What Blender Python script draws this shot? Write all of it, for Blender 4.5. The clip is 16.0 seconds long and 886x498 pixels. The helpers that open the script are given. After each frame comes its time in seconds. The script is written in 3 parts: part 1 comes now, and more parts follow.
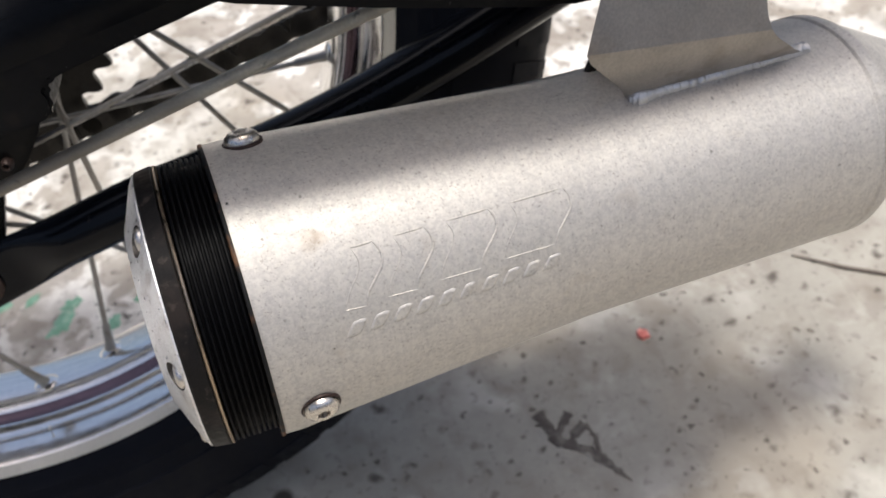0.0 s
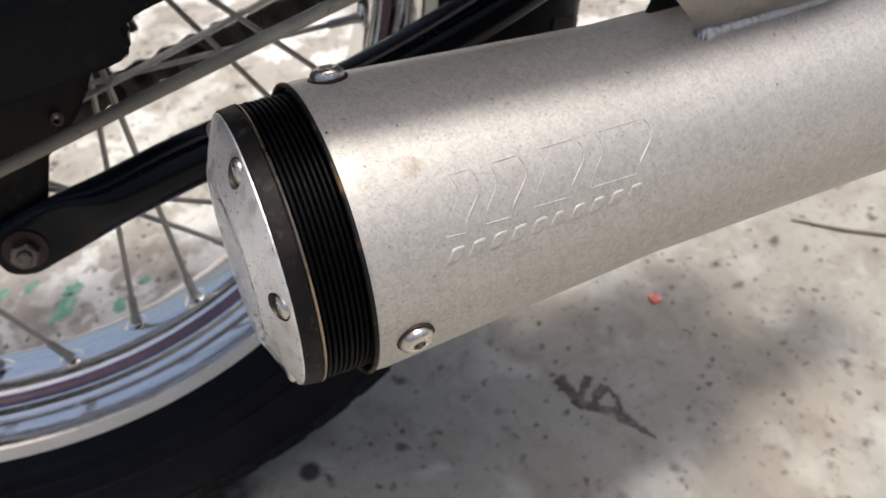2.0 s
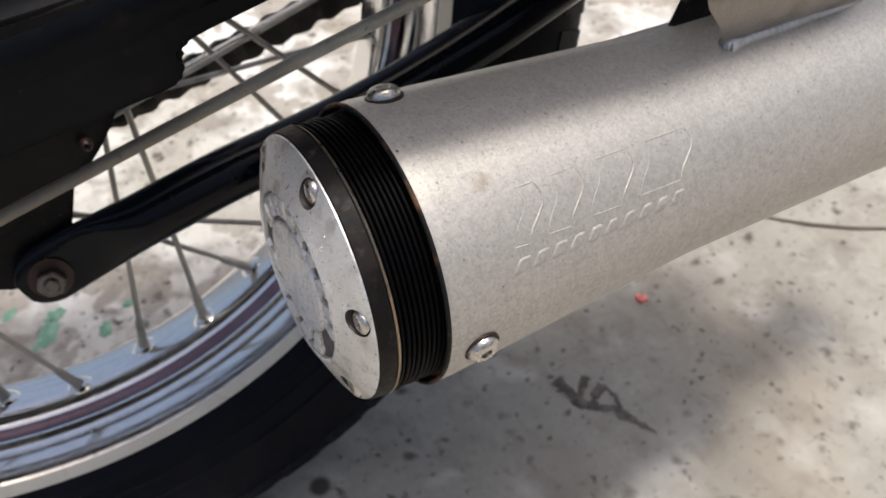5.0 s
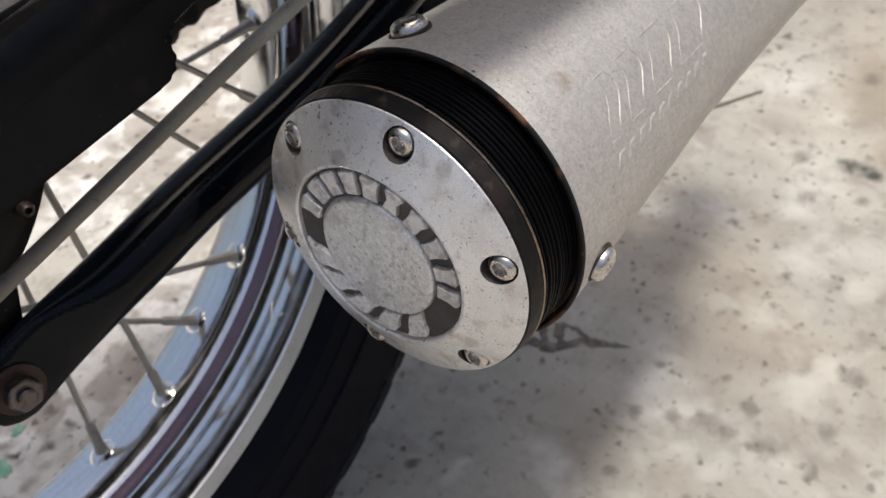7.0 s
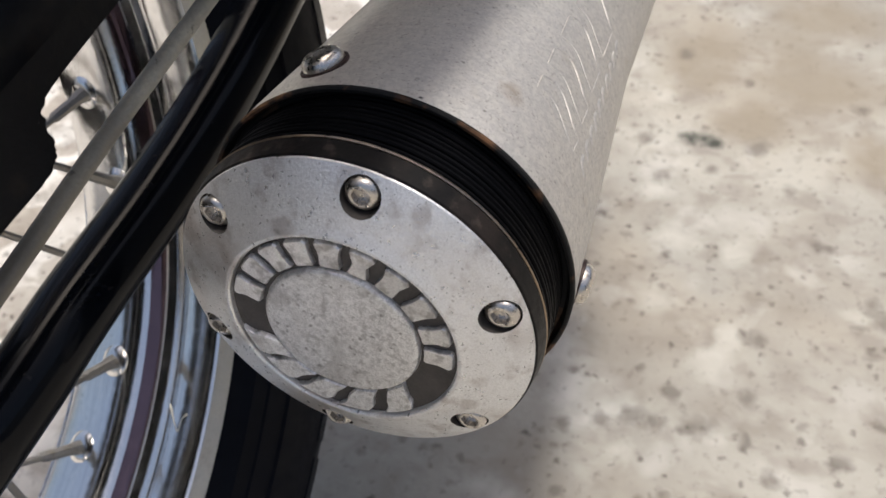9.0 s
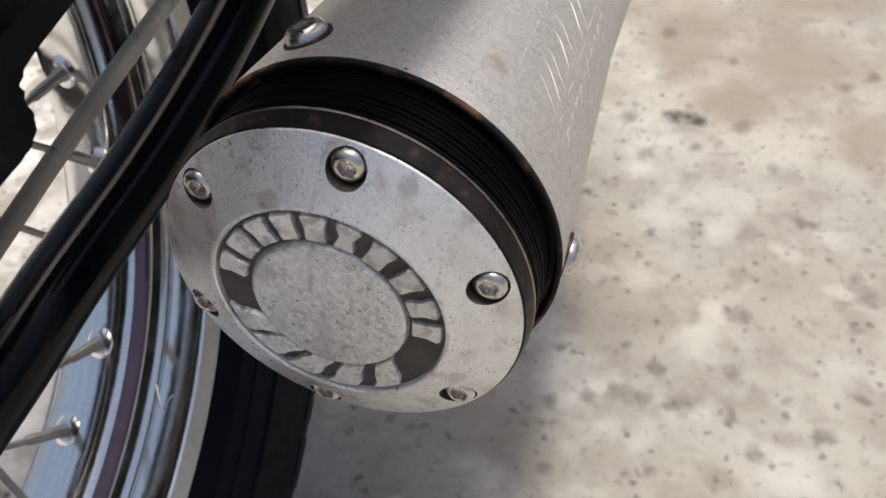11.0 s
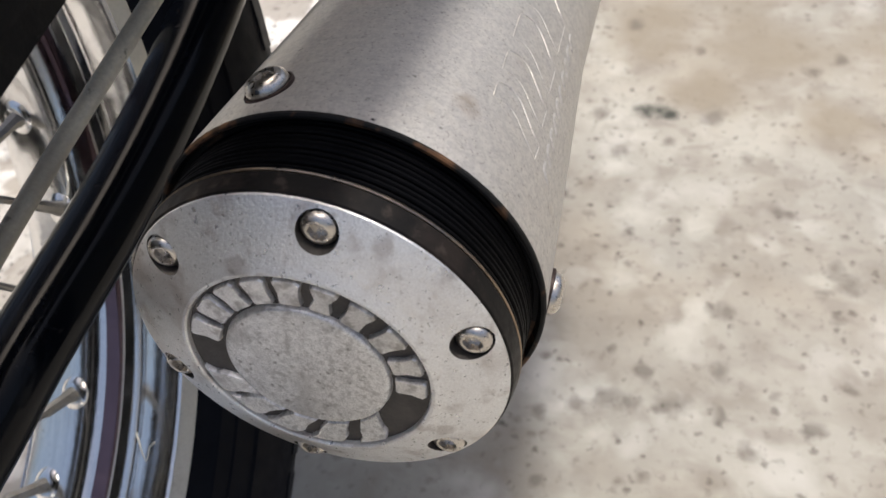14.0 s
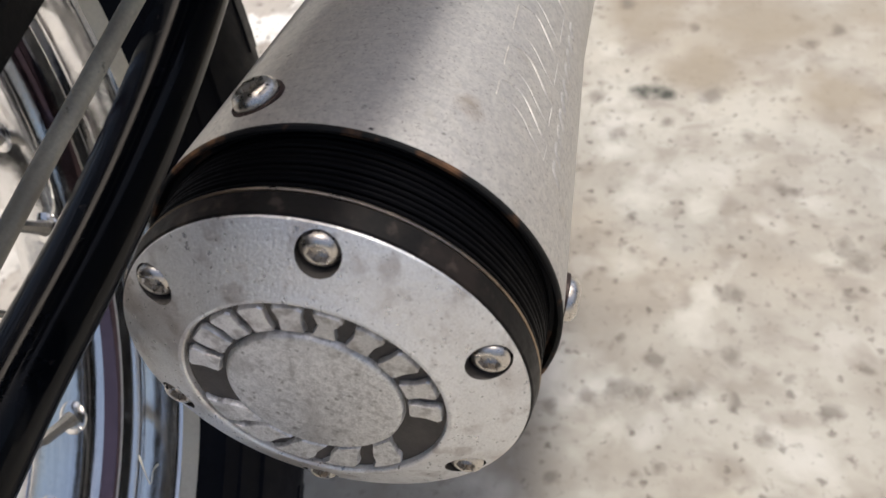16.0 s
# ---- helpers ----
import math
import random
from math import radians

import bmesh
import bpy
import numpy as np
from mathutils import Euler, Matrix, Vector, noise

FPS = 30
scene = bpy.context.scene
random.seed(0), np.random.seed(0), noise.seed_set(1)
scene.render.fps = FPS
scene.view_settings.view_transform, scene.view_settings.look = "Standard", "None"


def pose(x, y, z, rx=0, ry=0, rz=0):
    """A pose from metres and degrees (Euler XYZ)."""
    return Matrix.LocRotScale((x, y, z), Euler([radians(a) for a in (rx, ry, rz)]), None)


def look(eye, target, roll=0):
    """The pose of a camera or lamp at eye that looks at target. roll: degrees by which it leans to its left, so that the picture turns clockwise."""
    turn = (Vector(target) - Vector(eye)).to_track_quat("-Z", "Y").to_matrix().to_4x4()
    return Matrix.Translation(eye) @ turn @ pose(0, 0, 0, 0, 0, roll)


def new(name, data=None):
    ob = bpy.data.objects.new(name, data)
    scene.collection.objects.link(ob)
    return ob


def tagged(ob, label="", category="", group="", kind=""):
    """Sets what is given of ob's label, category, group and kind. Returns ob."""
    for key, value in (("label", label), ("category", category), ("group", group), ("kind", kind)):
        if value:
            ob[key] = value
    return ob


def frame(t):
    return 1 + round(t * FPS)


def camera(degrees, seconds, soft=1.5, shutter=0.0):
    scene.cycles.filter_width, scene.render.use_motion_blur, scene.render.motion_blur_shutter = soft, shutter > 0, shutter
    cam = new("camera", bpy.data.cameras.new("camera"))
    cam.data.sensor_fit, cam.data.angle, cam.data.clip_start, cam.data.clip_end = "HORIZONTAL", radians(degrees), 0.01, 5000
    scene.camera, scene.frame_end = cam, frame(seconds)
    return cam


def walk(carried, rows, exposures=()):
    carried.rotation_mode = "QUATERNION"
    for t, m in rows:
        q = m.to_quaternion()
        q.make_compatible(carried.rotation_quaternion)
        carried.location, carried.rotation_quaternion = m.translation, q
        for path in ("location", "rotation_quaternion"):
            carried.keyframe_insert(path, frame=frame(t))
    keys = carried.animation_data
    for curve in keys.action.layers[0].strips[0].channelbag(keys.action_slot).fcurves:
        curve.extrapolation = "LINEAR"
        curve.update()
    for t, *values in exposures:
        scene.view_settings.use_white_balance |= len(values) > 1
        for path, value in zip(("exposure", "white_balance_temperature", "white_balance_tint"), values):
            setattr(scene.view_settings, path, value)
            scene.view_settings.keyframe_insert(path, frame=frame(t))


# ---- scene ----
EXPOSURES = ((0.0, 0.10, 6430, 10), (3.7, 0.02, 6500, 10), (8.0, 0.0, 6500, 10), (16.0, 0.04, 6500, 10))
cam = camera(54.81, 16.0, soft=1.5)
cam.data.dof.use_dof, cam.data.dof.focus_distance, cam.data.dof.aperture_fstop = True, 0.225, 22.0
PATH = [
    (0, (0.03733, -0.21693, 0.48493), (0.13488, 0.11816, 0.12689), -7.92),
    (0.5, (0.00020, -0.21964, 0.47888), (0.10091, 0.10896, 0.11573), -8.58),
    (1, (-0.01009, -0.22093, 0.47840), (0.09835, 0.10484, 0.11492), -8.26),
    (1.5, (-0.01061, -0.21741, 0.47541), (0.10766, 0.10736, 0.11411), -7.15),
    (2, (-0.01316, -0.21616, 0.47418), (0.11251, 0.10918, 0.11590), -5.91),
    (2.5, (-0.01468, -0.21886, 0.47518), (0.11417, 0.10720, 0.11869), -5.17),
    (3, (-0.01572, -0.22110, 0.47424), (0.11168, 0.10554, 0.11776), -5.31),
    (3.5, (-0.02269, -0.21263, 0.47317), (0.10799, 0.11353, 0.11744), -5.15),
    (3.7, (-0.02780, -0.20823, 0.47446), (0.10531, 0.11770, 0.11943), -5.00),
    (5.8, (-0.05677, -0.19089, 0.48528), (0.12526, 0.10588, 0.12640), -5.09),
    (6, (-0.05409, -0.18074, 0.47418), (0.13046, 0.11566, 0.11629), -6.69),
    (6.5, (-0.09110, -0.15426, 0.45242), (0.13632, 0.10922, 0.09345), -6.48),
    (7, (-0.12447, -0.12852, 0.45013), (0.14077, 0.09804, 0.09192), -6.89),
    (7.5, (-0.14252, -0.09670, 0.44028), (0.15299, 0.09458, 0.08520), -7.32),
    (8, (-0.13954, -0.08460, 0.44204), (0.17505, 0.07895, 0.08949), -7.29),
    (8.5, (-0.12976, -0.08092, 0.43593), (0.19211, 0.06623, 0.08274), -6.82),
    (9, (-0.11932, -0.07936, 0.43357), (0.20447, 0.05962, 0.07882), -6.40),
    (9.5, (-0.11608, -0.08090, 0.43148), (0.20536, 0.05340, 0.07281), -6.16),
    (9.7, (-0.12127, -0.07945, 0.43204), (0.19891, 0.05159, 0.07106), -6.00),
    (11.8, (-0.11925, -0.07866, 0.43043), (0.20111, 0.04840, 0.06818), -6.19),
    (12, (-0.11842, -0.07478, 0.43184), (0.20249, 0.05004, 0.06929), -5.99),
    (12.5, (-0.11577, -0.07424, 0.43102), (0.20490, 0.04857, 0.06757), -5.81),
    (13, (-0.11882, -0.07473, 0.43042), (0.20203, 0.04572, 0.06635), -6.03),
    (13.5, (-0.11647, -0.07457, 0.43344), (0.20262, 0.04435, 0.06733), -6.83),
    (14, (-0.10579, -0.07506, 0.43546), (0.21361, 0.04076, 0.06862), -8.09),
    (14.5, (-0.09863, -0.07470, 0.43244), (0.22033, 0.03707, 0.06397), -9.38),
    (15, (-0.09224, -0.06914, 0.43142), (0.22595, 0.04023, 0.06157), -10.61),
    (15.5, (-0.09090, -0.06907, 0.42979), (0.22623, 0.03906, 0.05866), -11.18),
    (16, (-0.09428, -0.06901, 0.43095), (0.21948, 0.04374, 0.05834), -10.78),
]
walk(cam, [(t, look(eye, target, roll)) for t, eye, target, roll in PATH], EXPOSURES)

# ---- light ----
world = bpy.data.worlds.new("world")
scene.world = world
world.use_nodes = True
wn = world.node_tree
sky = wn.nodes.new("ShaderNodeTexSky")
sky.sky_type = "NISHITA"
sky.sun_disc = False
sky.sun_elevation = radians(80)
sky.sun_rotation = radians(96)
sky.air_density, sky.dust_density, sky.ozone_density = 1.0, 6.0, 0.8
wn.nodes["Background"].inputs["Strength"].default_value = 0.132
wn.links.new(sky.outputs["Color"], wn.nodes["Background"].inputs["Color"])
sun = new("sun", bpy.data.lights.new("sun", "SUN"))
sun.data.energy, sun.data.angle, sun.data.color = 2.4, radians(8), (1.0, 0.965, 0.905)
sun.matrix_world = look((0.45, -0.22, 3.0), (0, 0, 0))


# ---- materials ----
def material(name, colour, rough=0.5, metal=0.0, grain=0.0, scale=200.0, spots=None, bump=0.0, rough_var=0.1, coat=0.0, spec=0.5, marks=(), far_lit=None, cloud=0.5, specks=()):
    """A principled material: base colour with variation at two scales, optional stains, and fine relief."""
    m = bpy.data.materials.new(name)
    m.use_nodes = True
    nt = m.node_tree
    b = nt.nodes["Principled BSDF"]
    b.inputs["Metallic"].default_value = metal
    b.inputs["Roughness"].default_value = rough
    b.inputs["Coat Weight"].default_value = coat
    b.inputs["Specular IOR Level"].default_value = spec
    co = nt.nodes.new("ShaderNodeTexCoord").outputs["Object"]

    made = {}

    def noise_tex(s, detail=4.0, rgh=0.6, stretch=None):
        key = (s, detail, rgh, tuple(stretch or ()))
        if key in made:
            return made[key]
        n = nt.nodes.new("ShaderNodeTexNoise")
        n.inputs["Scale"].default_value, n.inputs["Detail"].default_value, n.inputs["Roughness"].default_value = s, detail, rgh
        n.inputs["Distortion"].default_value = 0.3 if far_lit else 0.0
        nt.links.new(co, n.inputs["Vector"])
        if stretch:
            mp = nt.nodes.new("ShaderNodeMapping")
            mp.inputs["Rotation"].default_value = (0, 0, stretch[2])
            mp.inputs["Scale"].default_value = (stretch[0], stretch[1], stretch[3] if len(stretch) > 3 else 1)
            nt.links.new(co, mp.inputs["Vector"])
            nt.links.new(mp.outputs["Vector"], n.inputs["Vector"])
        made[key] = n.outputs["Fac"]
        return made[key]

    def ramp(fac, lo, hi, a, c):
        r = nt.nodes.new("ShaderNodeValToRGB")
        r.color_ramp.elements[0].position, r.color_ramp.elements[1].position = lo, hi
        r.color_ramp.elements[0].color, r.color_ramp.elements[1].color = (*a, 1), (*c, 1)
        nt.links.new(fac, r.inputs["Fac"])
        return r.outputs["Color"]

    def mix(fac, a, c, blend="MIX"):
        x = nt.nodes.new("ShaderNodeMix")
        x.data_type, x.blend_type = "RGBA", blend
        for value, socket in ((fac, x.inputs["Factor"]), (a, x.inputs["A"]), (c, x.inputs["B"])):
            if isinstance(value, (int, float)):
                socket.default_value = value
            elif isinstance(value, tuple):
                socket.default_value = (*value, 1)
            else:
                nt.links.new(value, socket)
        return x.outputs["Result"]

    dark = tuple(v * (1 - grain) for v in colour)
    lite = tuple(min(1.0, v * (1 + grain * 0.6)) for v in colour)
    fine = ramp(noise_tex(scale * 4), 0.35, 0.65, dark, lite)
    wide = ramp(noise_tex(scale * 0.25), 0.35, 0.65, dark, lite)
    col = mix(cloud, fine, wide)
    # far ground: paler peeling paint, brightened further in place of stronger light
    if far_lit:
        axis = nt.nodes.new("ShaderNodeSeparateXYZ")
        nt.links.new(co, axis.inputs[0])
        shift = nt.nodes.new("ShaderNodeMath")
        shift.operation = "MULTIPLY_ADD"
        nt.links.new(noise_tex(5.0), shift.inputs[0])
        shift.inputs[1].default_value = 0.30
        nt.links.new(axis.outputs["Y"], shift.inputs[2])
        col = mix(ramp(shift.outputs[0], 0.24, 0.44, (0, 0, 0), (1, 1, 1)), col, mix(ramp(noise_tex(17.0, 3.5, 0.6), 0.47, 0.515, (0, 0, 0), (0.85, 0.85, 0.85)), far_lit, (0.38, 0.34, 0.295)))
    for s, lo, hi, tint, amount, *stretch in spots or ():
        f = ramp(noise_tex(s, 3.0, 0.55, stretch), lo, hi, (0, 0, 0), (amount, amount, amount))
        col = mix(f, col, tint)
    for s, reach, keep, tint, amount in specks:
        warp = nt.nodes.new("ShaderNodeTexNoise")
        warp.inputs["Scale"].default_value, warp.inputs["Detail"].default_value = s * 1.3, 2.0
        nt.links.new(co, warp.inputs["Vector"])
        bend = nt.nodes.new("ShaderNodeVectorMath")
        bend.operation = "MULTIPLY_ADD"
        nt.links.new(warp.outputs["Color"], bend.inputs[0])
        bend.inputs[1].default_value = (1.1 / s, 0.9 / s, 1.0 / s)
        nt.links.new(co, bend.inputs[2])
        cell = nt.nodes.new("ShaderNodeTexVoronoi")
        cell.inputs["Scale"].default_value = s
        nt.links.new(bend.outputs[0], cell.inputs["Vector"])
        pick = nt.nodes.new("ShaderNodeSeparateColor")
        nt.links.new(cell.outputs["Color"], pick.inputs[0])
        size = nt.nodes.new("ShaderNodeMapRange")
        size.inputs["From Min"].default_value, size.inputs["From Max"].default_value = 1.0 - keep, 1.0
        size.inputs["To Min"].default_value, size.inputs["To Max"].default_value = 0.0, reach
        nt.links.new(pick.outputs[0], size.inputs["Value"])
        near = nt.nodes.new("ShaderNodeMath")
        near.operation = "SUBTRACT"
        nt.links.new(size.outputs[0], near.inputs[0])
        nt.links.new(cell.outputs["Distance"], near.inputs[1])
        soft = nt.nodes.new("ShaderNodeMapRange")
        soft.inputs["From Min"].default_value, soft.inputs["From Max"].default_value = 0.0, 0.26
        soft.inputs["To Min"].default_value, soft.inputs["To Max"].default_value = 0.0, amount
        nt.links.new(near.outputs[0], soft.inputs["Value"])
        if far_lit:
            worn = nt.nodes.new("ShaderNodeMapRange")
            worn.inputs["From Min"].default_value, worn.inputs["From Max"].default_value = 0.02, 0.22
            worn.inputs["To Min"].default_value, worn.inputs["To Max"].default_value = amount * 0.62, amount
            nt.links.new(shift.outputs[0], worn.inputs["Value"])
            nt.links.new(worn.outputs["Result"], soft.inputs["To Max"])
        col = mix(soft.outputs["Result"], col, tint)
    for spot, size, tint, amount, *wob in marks:
        d = nt.nodes.new("ShaderNodeVectorMath")
        d.operation = "DISTANCE"
        d.inputs[1].default_value = spot
        nt.links.new(co, d.inputs[0])
        wobble = nt.nodes.new("ShaderNodeMath")
        wobble.operation = "MULTIPLY_ADD"
        nt.links.new(noise_tex(0.8 / size, 2.5, 0.6), wobble.inputs[0])
        wobble.inputs[1].default_value = size * (wob[0] if wob else 1.6)
        nt.links.new(d.outputs["Value"], wobble.inputs[2])
        far = nt.nodes.new("ShaderNodeMapRange")
        far.inputs["From Min"].default_value, far.inputs["From Max"].default_value = size * 0.95, size * 1.5
        far.inputs["To Min"].default_value, far.inputs["To Max"].default_value = amount, 0.0
        nt.links.new(wobble.outputs[0], far.inputs["Value"])
        col = mix(far.outputs["Result"], col, tint)
    nt.links.new(col, b.inputs["Base Color"])
    if rough_var:
        rr = ramp(noise_tex(scale), 0.3, 0.7, (max(0.02, rough - rough_var),) * 3, (min(1.0, rough + rough_var),) * 3)
        nt.links.new(rr, b.inputs["Roughness"])
    if bump:
        bp = nt.nodes.new("ShaderNodeBump")
        bp.inputs["Strength"].default_value, bp.inputs["Distance"].default_value = 1.0, bump
        nt.links.new(noise_tex(scale * 2), bp.inputs["Height"])
        nt.links.new(bp.outputs["Normal"], b.inputs["Normal"])
    return m


ALU = material("dull_aluminium", (0.58, 0.555, 0.52), 0.61, 0.74, 0.15, 320, [(200, 0.44, 0.60, (0.47, 0.455, 0.43), 0.35, 3.0, 0.22, 0.0, 0.22), (260, 0.46, 0.62, (0.70, 0.665, 0.60), 0.35), (650, 0.47, 0.62, (0.68, 0.655, 0.60), 0.55), (900, 0.60, 0.68, (0.26, 0.23, 0.20), 0.45), (90, 0.62, 0.78, (0.42, 0.36, 0.28), 0.3)], 0.00003, 0.07,
               marks=(((0.049, -0.030, 0.043), 0.0075, (0.30, 0.21, 0.13), 0.6), ((0.028, -0.013, 0.050), 0.0010, (0.05, 0.05, 0.05), 1.0)), cloud=0.15, specks=((330, 0.26, 0.14, (0.09, 0.08, 0.07), 0.8), (800, 0.32, 0.25, (0.16, 0.14, 0.12), 0.6)))
CAST = material("cast_aluminium", (0.97, 0.965, 0.96), 0.35, 0.72, 0.22, 520, [(60, 0.52, 0.74, (0.56, 0.51, 0.47), 0.35), (300, 0.47, 0.60, (0.92, 0.92, 0.92), 0.4), (38, 0.52, 0.68, (0.46, 0.40, 0.36), 0.5), (110, 0.55, 0.67, (0.38, 0.33, 0.30), 0.5)], 0.00028,
                specks=((300, 0.36, 0.26, (0.26, 0.23, 0.21), 0.5), (800, 0.40, 0.34, (0.22, 0.195, 0.18), 0.55)), cloud=0.2)
PITTED = material("pitted_cast_aluminium", (0.92, 0.92, 0.92), 0.38, 0.76, 0.40, 700, [(600, 0.50, 0.62, (0.97, 0.97, 0.97), 0.65), (480, 0.52, 0.66, (0.34, 0.33, 0.32), 0.5), (110, 0.52, 0.66, (0.46, 0.45, 0.44), 0.45)], 0.00022,
                  specks=((520, 0.40, 0.40, (0.17, 0.16, 0.15), 0.65),), cloud=0.25)
# darker colour for the walls of the cut screw pockets
POCKET = material("dark_screw_pocket", (0.10, 0.09, 0.082), 0.6, 0.6, 0.3, 400)
# soot on the cap band; on the bracket leg it holds shade
CAST_DARK = material("soot_and_shade_metal", (0.009, 0.0082, 0.0078), 0.48, 0.1, 0.3, 300, [(90, 0.48, 0.64, (0.026, 0.020, 0.017), 0.75), (260, 0.59, 0.72, (0.075, 0.06, 0.05), 0.5)], 0.0001, 0.1, 0.0, 0.15)
LETTER = material("worn_raised_cast", (0.85, 0.84, 0.83), 0.40, 0.8, 0.25, 500, [(260, 0.48, 0.64, (0.24, 0.22, 0.20), 0.6)], 0.0001)
RECESS = material("dark_recess", (0.095, 0.088, 0.085), 0.5, 0.7, 0.25, 300, [(120, 0.5, 0.7, (0.13, 0.12, 0.115), 0.6)], 0.0001)
STEEL = material("stainless_screw", (0.68, 0.64, 0.59), 0.30, 1.0, 0.15, 600, [(500, 0.62, 0.7, (0.25, 0.2, 0.14), 0.5)])
SPOKE = material("dull_steel_spoke", (0.30, 0.29, 0.275), 0.42, 1.0, 0.25, 300, [(120, 0.58, 0.7, (0.20, 0.17, 0.13), 0.6)])
SOOT = material("black_disc", (0.0022, 0.0022, 0.0028), 0.5, 0.0, 0.4, 300, None, 0.0, 0.1, 0.0, 0.07)
BRASS = material("worn_disc_edge", (0.42, 0.33, 0.24), 0.35, 1.0, 0.35, 200)
CHROME = material("polished_rim", (0.94, 0.925, 0.90), 0.16, 1.0, 0.06, 120, [(300, 0.66, 0.75, (0.35, 0.33, 0.30), 0.35), (420, 0.48, 0.62, (0.52, 0.54, 0.57), 0.15, 1.0, 0.10, 0.0, 0.10)], 0.00008, 0.06)
LIP = material("dull_rim_lip", (0.62, 0.595, 0.52), 0.55, 0.5, 0.1, 200, [(150, 0.6, 0.75, (0.45, 0.41, 0.34), 0.5)], 0.00003)
RUBBER = material("black_rubber", (0.0036, 0.0046, 0.0085), 0.55, 0.0, 0.3, 150, [(40, 0.55, 0.7, (0.007, 0.0078, 0.0105), 0.6)], 0.0001, 0.1, 0.0, 0.10)
PAINT = material("gloss_black_paint", (0.003, 0.004, 0.0065), 0.14, 0.0, 0.3, 120, [(200, 0.68, 0.76, (0.04, 0.034, 0.03), 0.4)], 0.0, 0.05, 0.0, 0.17)
FLATBLACK = material("grimy_black_paint", (0.003, 0.003, 0.0037), 0.42, 0.0, 0.4, 150, [(120, 0.60, 0.75, (0.012, 0.009, 0.007), 0.6), (18, 0.5, 0.7, (0.008, 0.007, 0.006), 0.6)], 0.0003, 0.12, 0.0, 0.16, specks=((400, 0.34, 0.12, (0.07, 0.066, 0.06), 0.7),))
SWING = material("satin_black_paint", (0.003, 0.0036, 0.0055), 0.38, 0.0, 0.4, 150, [(90, 0.60, 0.75, (0.014, 0.010, 0.008), 0.6)], 0.0001, 0.1, 0.0, 0.12)
CABLE = material("grey_cable_sheath", (0.64, 0.585, 0.455), 0.5, 0.0, 0.2, 200, [(25, 0.48, 0.62, (0.30, 0.26, 0.20), 0.4), (60, 0.50, 0.66, (0.36, 0.32, 0.26), 0.4), (180, 0.64, 0.70, (0.07, 0.06, 0.05), 0.7)], 0.0001, marks=(((0.005, -0.085, -0.066), 0.110, (0.125, 0.105, 0.085), 0.78, 0.4),))
CHAINM = material("oily_chain_steel", (0.045, 0.042, 0.038), 0.42, 0.8, 0.3, 200, [(200, 0.55, 0.7, (0.03, 0.028, 0.024), 0.8)])
# tinted dark metal for a reflection painted on the rim
RIM_REFLECTION = material("maroon_reflection", (0.20, 0.135, 0.15), 0.16, 0.95, 0.3, 120, [(60, 0.5, 0.65, (0.12, 0.085, 0.10), 0.6)])
RUST = material("rusty_bolt", (0.045, 0.028, 0.024), 0.5, 0.5, 0.4, 400)
NUT = material("dull_plated_nut", (0.15, 0.135, 0.13), 0.38, 1.0, 0.3, 400, [(300, 0.56, 0.7, (0.08, 0.05, 0.04), 0.7)])
GRIME, TAR_SHADE, MOSSY = (0.12, 0.104, 0.088), (0.055, 0.047, 0.04), (0.05, 0.054, 0.044)
SPOTS = ((0.173, 0.096, 0.0055), (0.107, 0.084, 0.0055), (0.121, 0.051, 0.0055), (0.235, 0.046, 0.0055), (0.262, 0.029, 0.0055), (0.226, 0.001, 0.0055), (0.119, 0.027, 0.0055), (0.149, -0.013, 0.0055), (0.293, -0.047, 0.0055), (0.28, -0.063, 0.0055), (0.262, -0.046, 0.0055), (0.29, -0.017, 0.0055), (0.316, 0.021, 0.0055), (0.324, 0.051, 0.0055), (0.352, 0.033, 0.0055), (0.391, 0.031, 0.0055), (0.222, 0.087, 0.0055), (0.198, -0.022, 0.0055))
STAINS = ((0.526, -0.209, 0.008), (0.507, -0.187, 0.008), (0.526, -0.099, 0.006), (0.561, -0.042, 0.009), (0.342, -0.158, 0.006), (0.395, -0.136, 0.007), (0.407, -0.081, 0.006), (0.440, -0.112, 0.010), (0.436, -0.026, 0.008), (0.390, -0.045, 0.007), (0.172, -0.063, 0.008), (0.172, -0.074, 0.007),
          (0.176, -0.101, 0.008), (0.281, -0.198, 0.009), (0.295, -0.192, 0.007), (0.250, -0.126, 0.008), (0.166, -0.044, 0.006), (0.196, -0.081, 0.006), (0.203, -0.197, 0.005), (0.173, -0.175, 0.007), (0.126, -0.086, 0.004), (0.121, -0.073, 0.004), (0.203, -0.125, 0.006), (0.157, -0.024, 0.005), (0.114, -0.029, 0.005), (0.153, -0.143, 0.006))
TAN, PALE = (0.30, 0.258, 0.195), (0.58, 0.565, 0.50)
TAN_PATCHES = ((0.565, -0.060, 0.09), (0.530, -0.150, 0.10), (0.540, -0.240, 0.10), (0.440, -0.200, 0.06), (0.640, -0.150, 0.12), (0.470, -0.110, 0.05))
PALE_PATCHES = ((0.493, -0.035, 0.016), (0.375, -0.043, 0.020), (0.322, -0.108, 0.026), (0.326, -0.067, 0.024), (0.269, -0.057, 0.024), (0.227, -0.100, 0.026), (0.249, -0.110, 0.016), (0.283, -0.183, 0.014), (0.148, -0.059, 0.016))
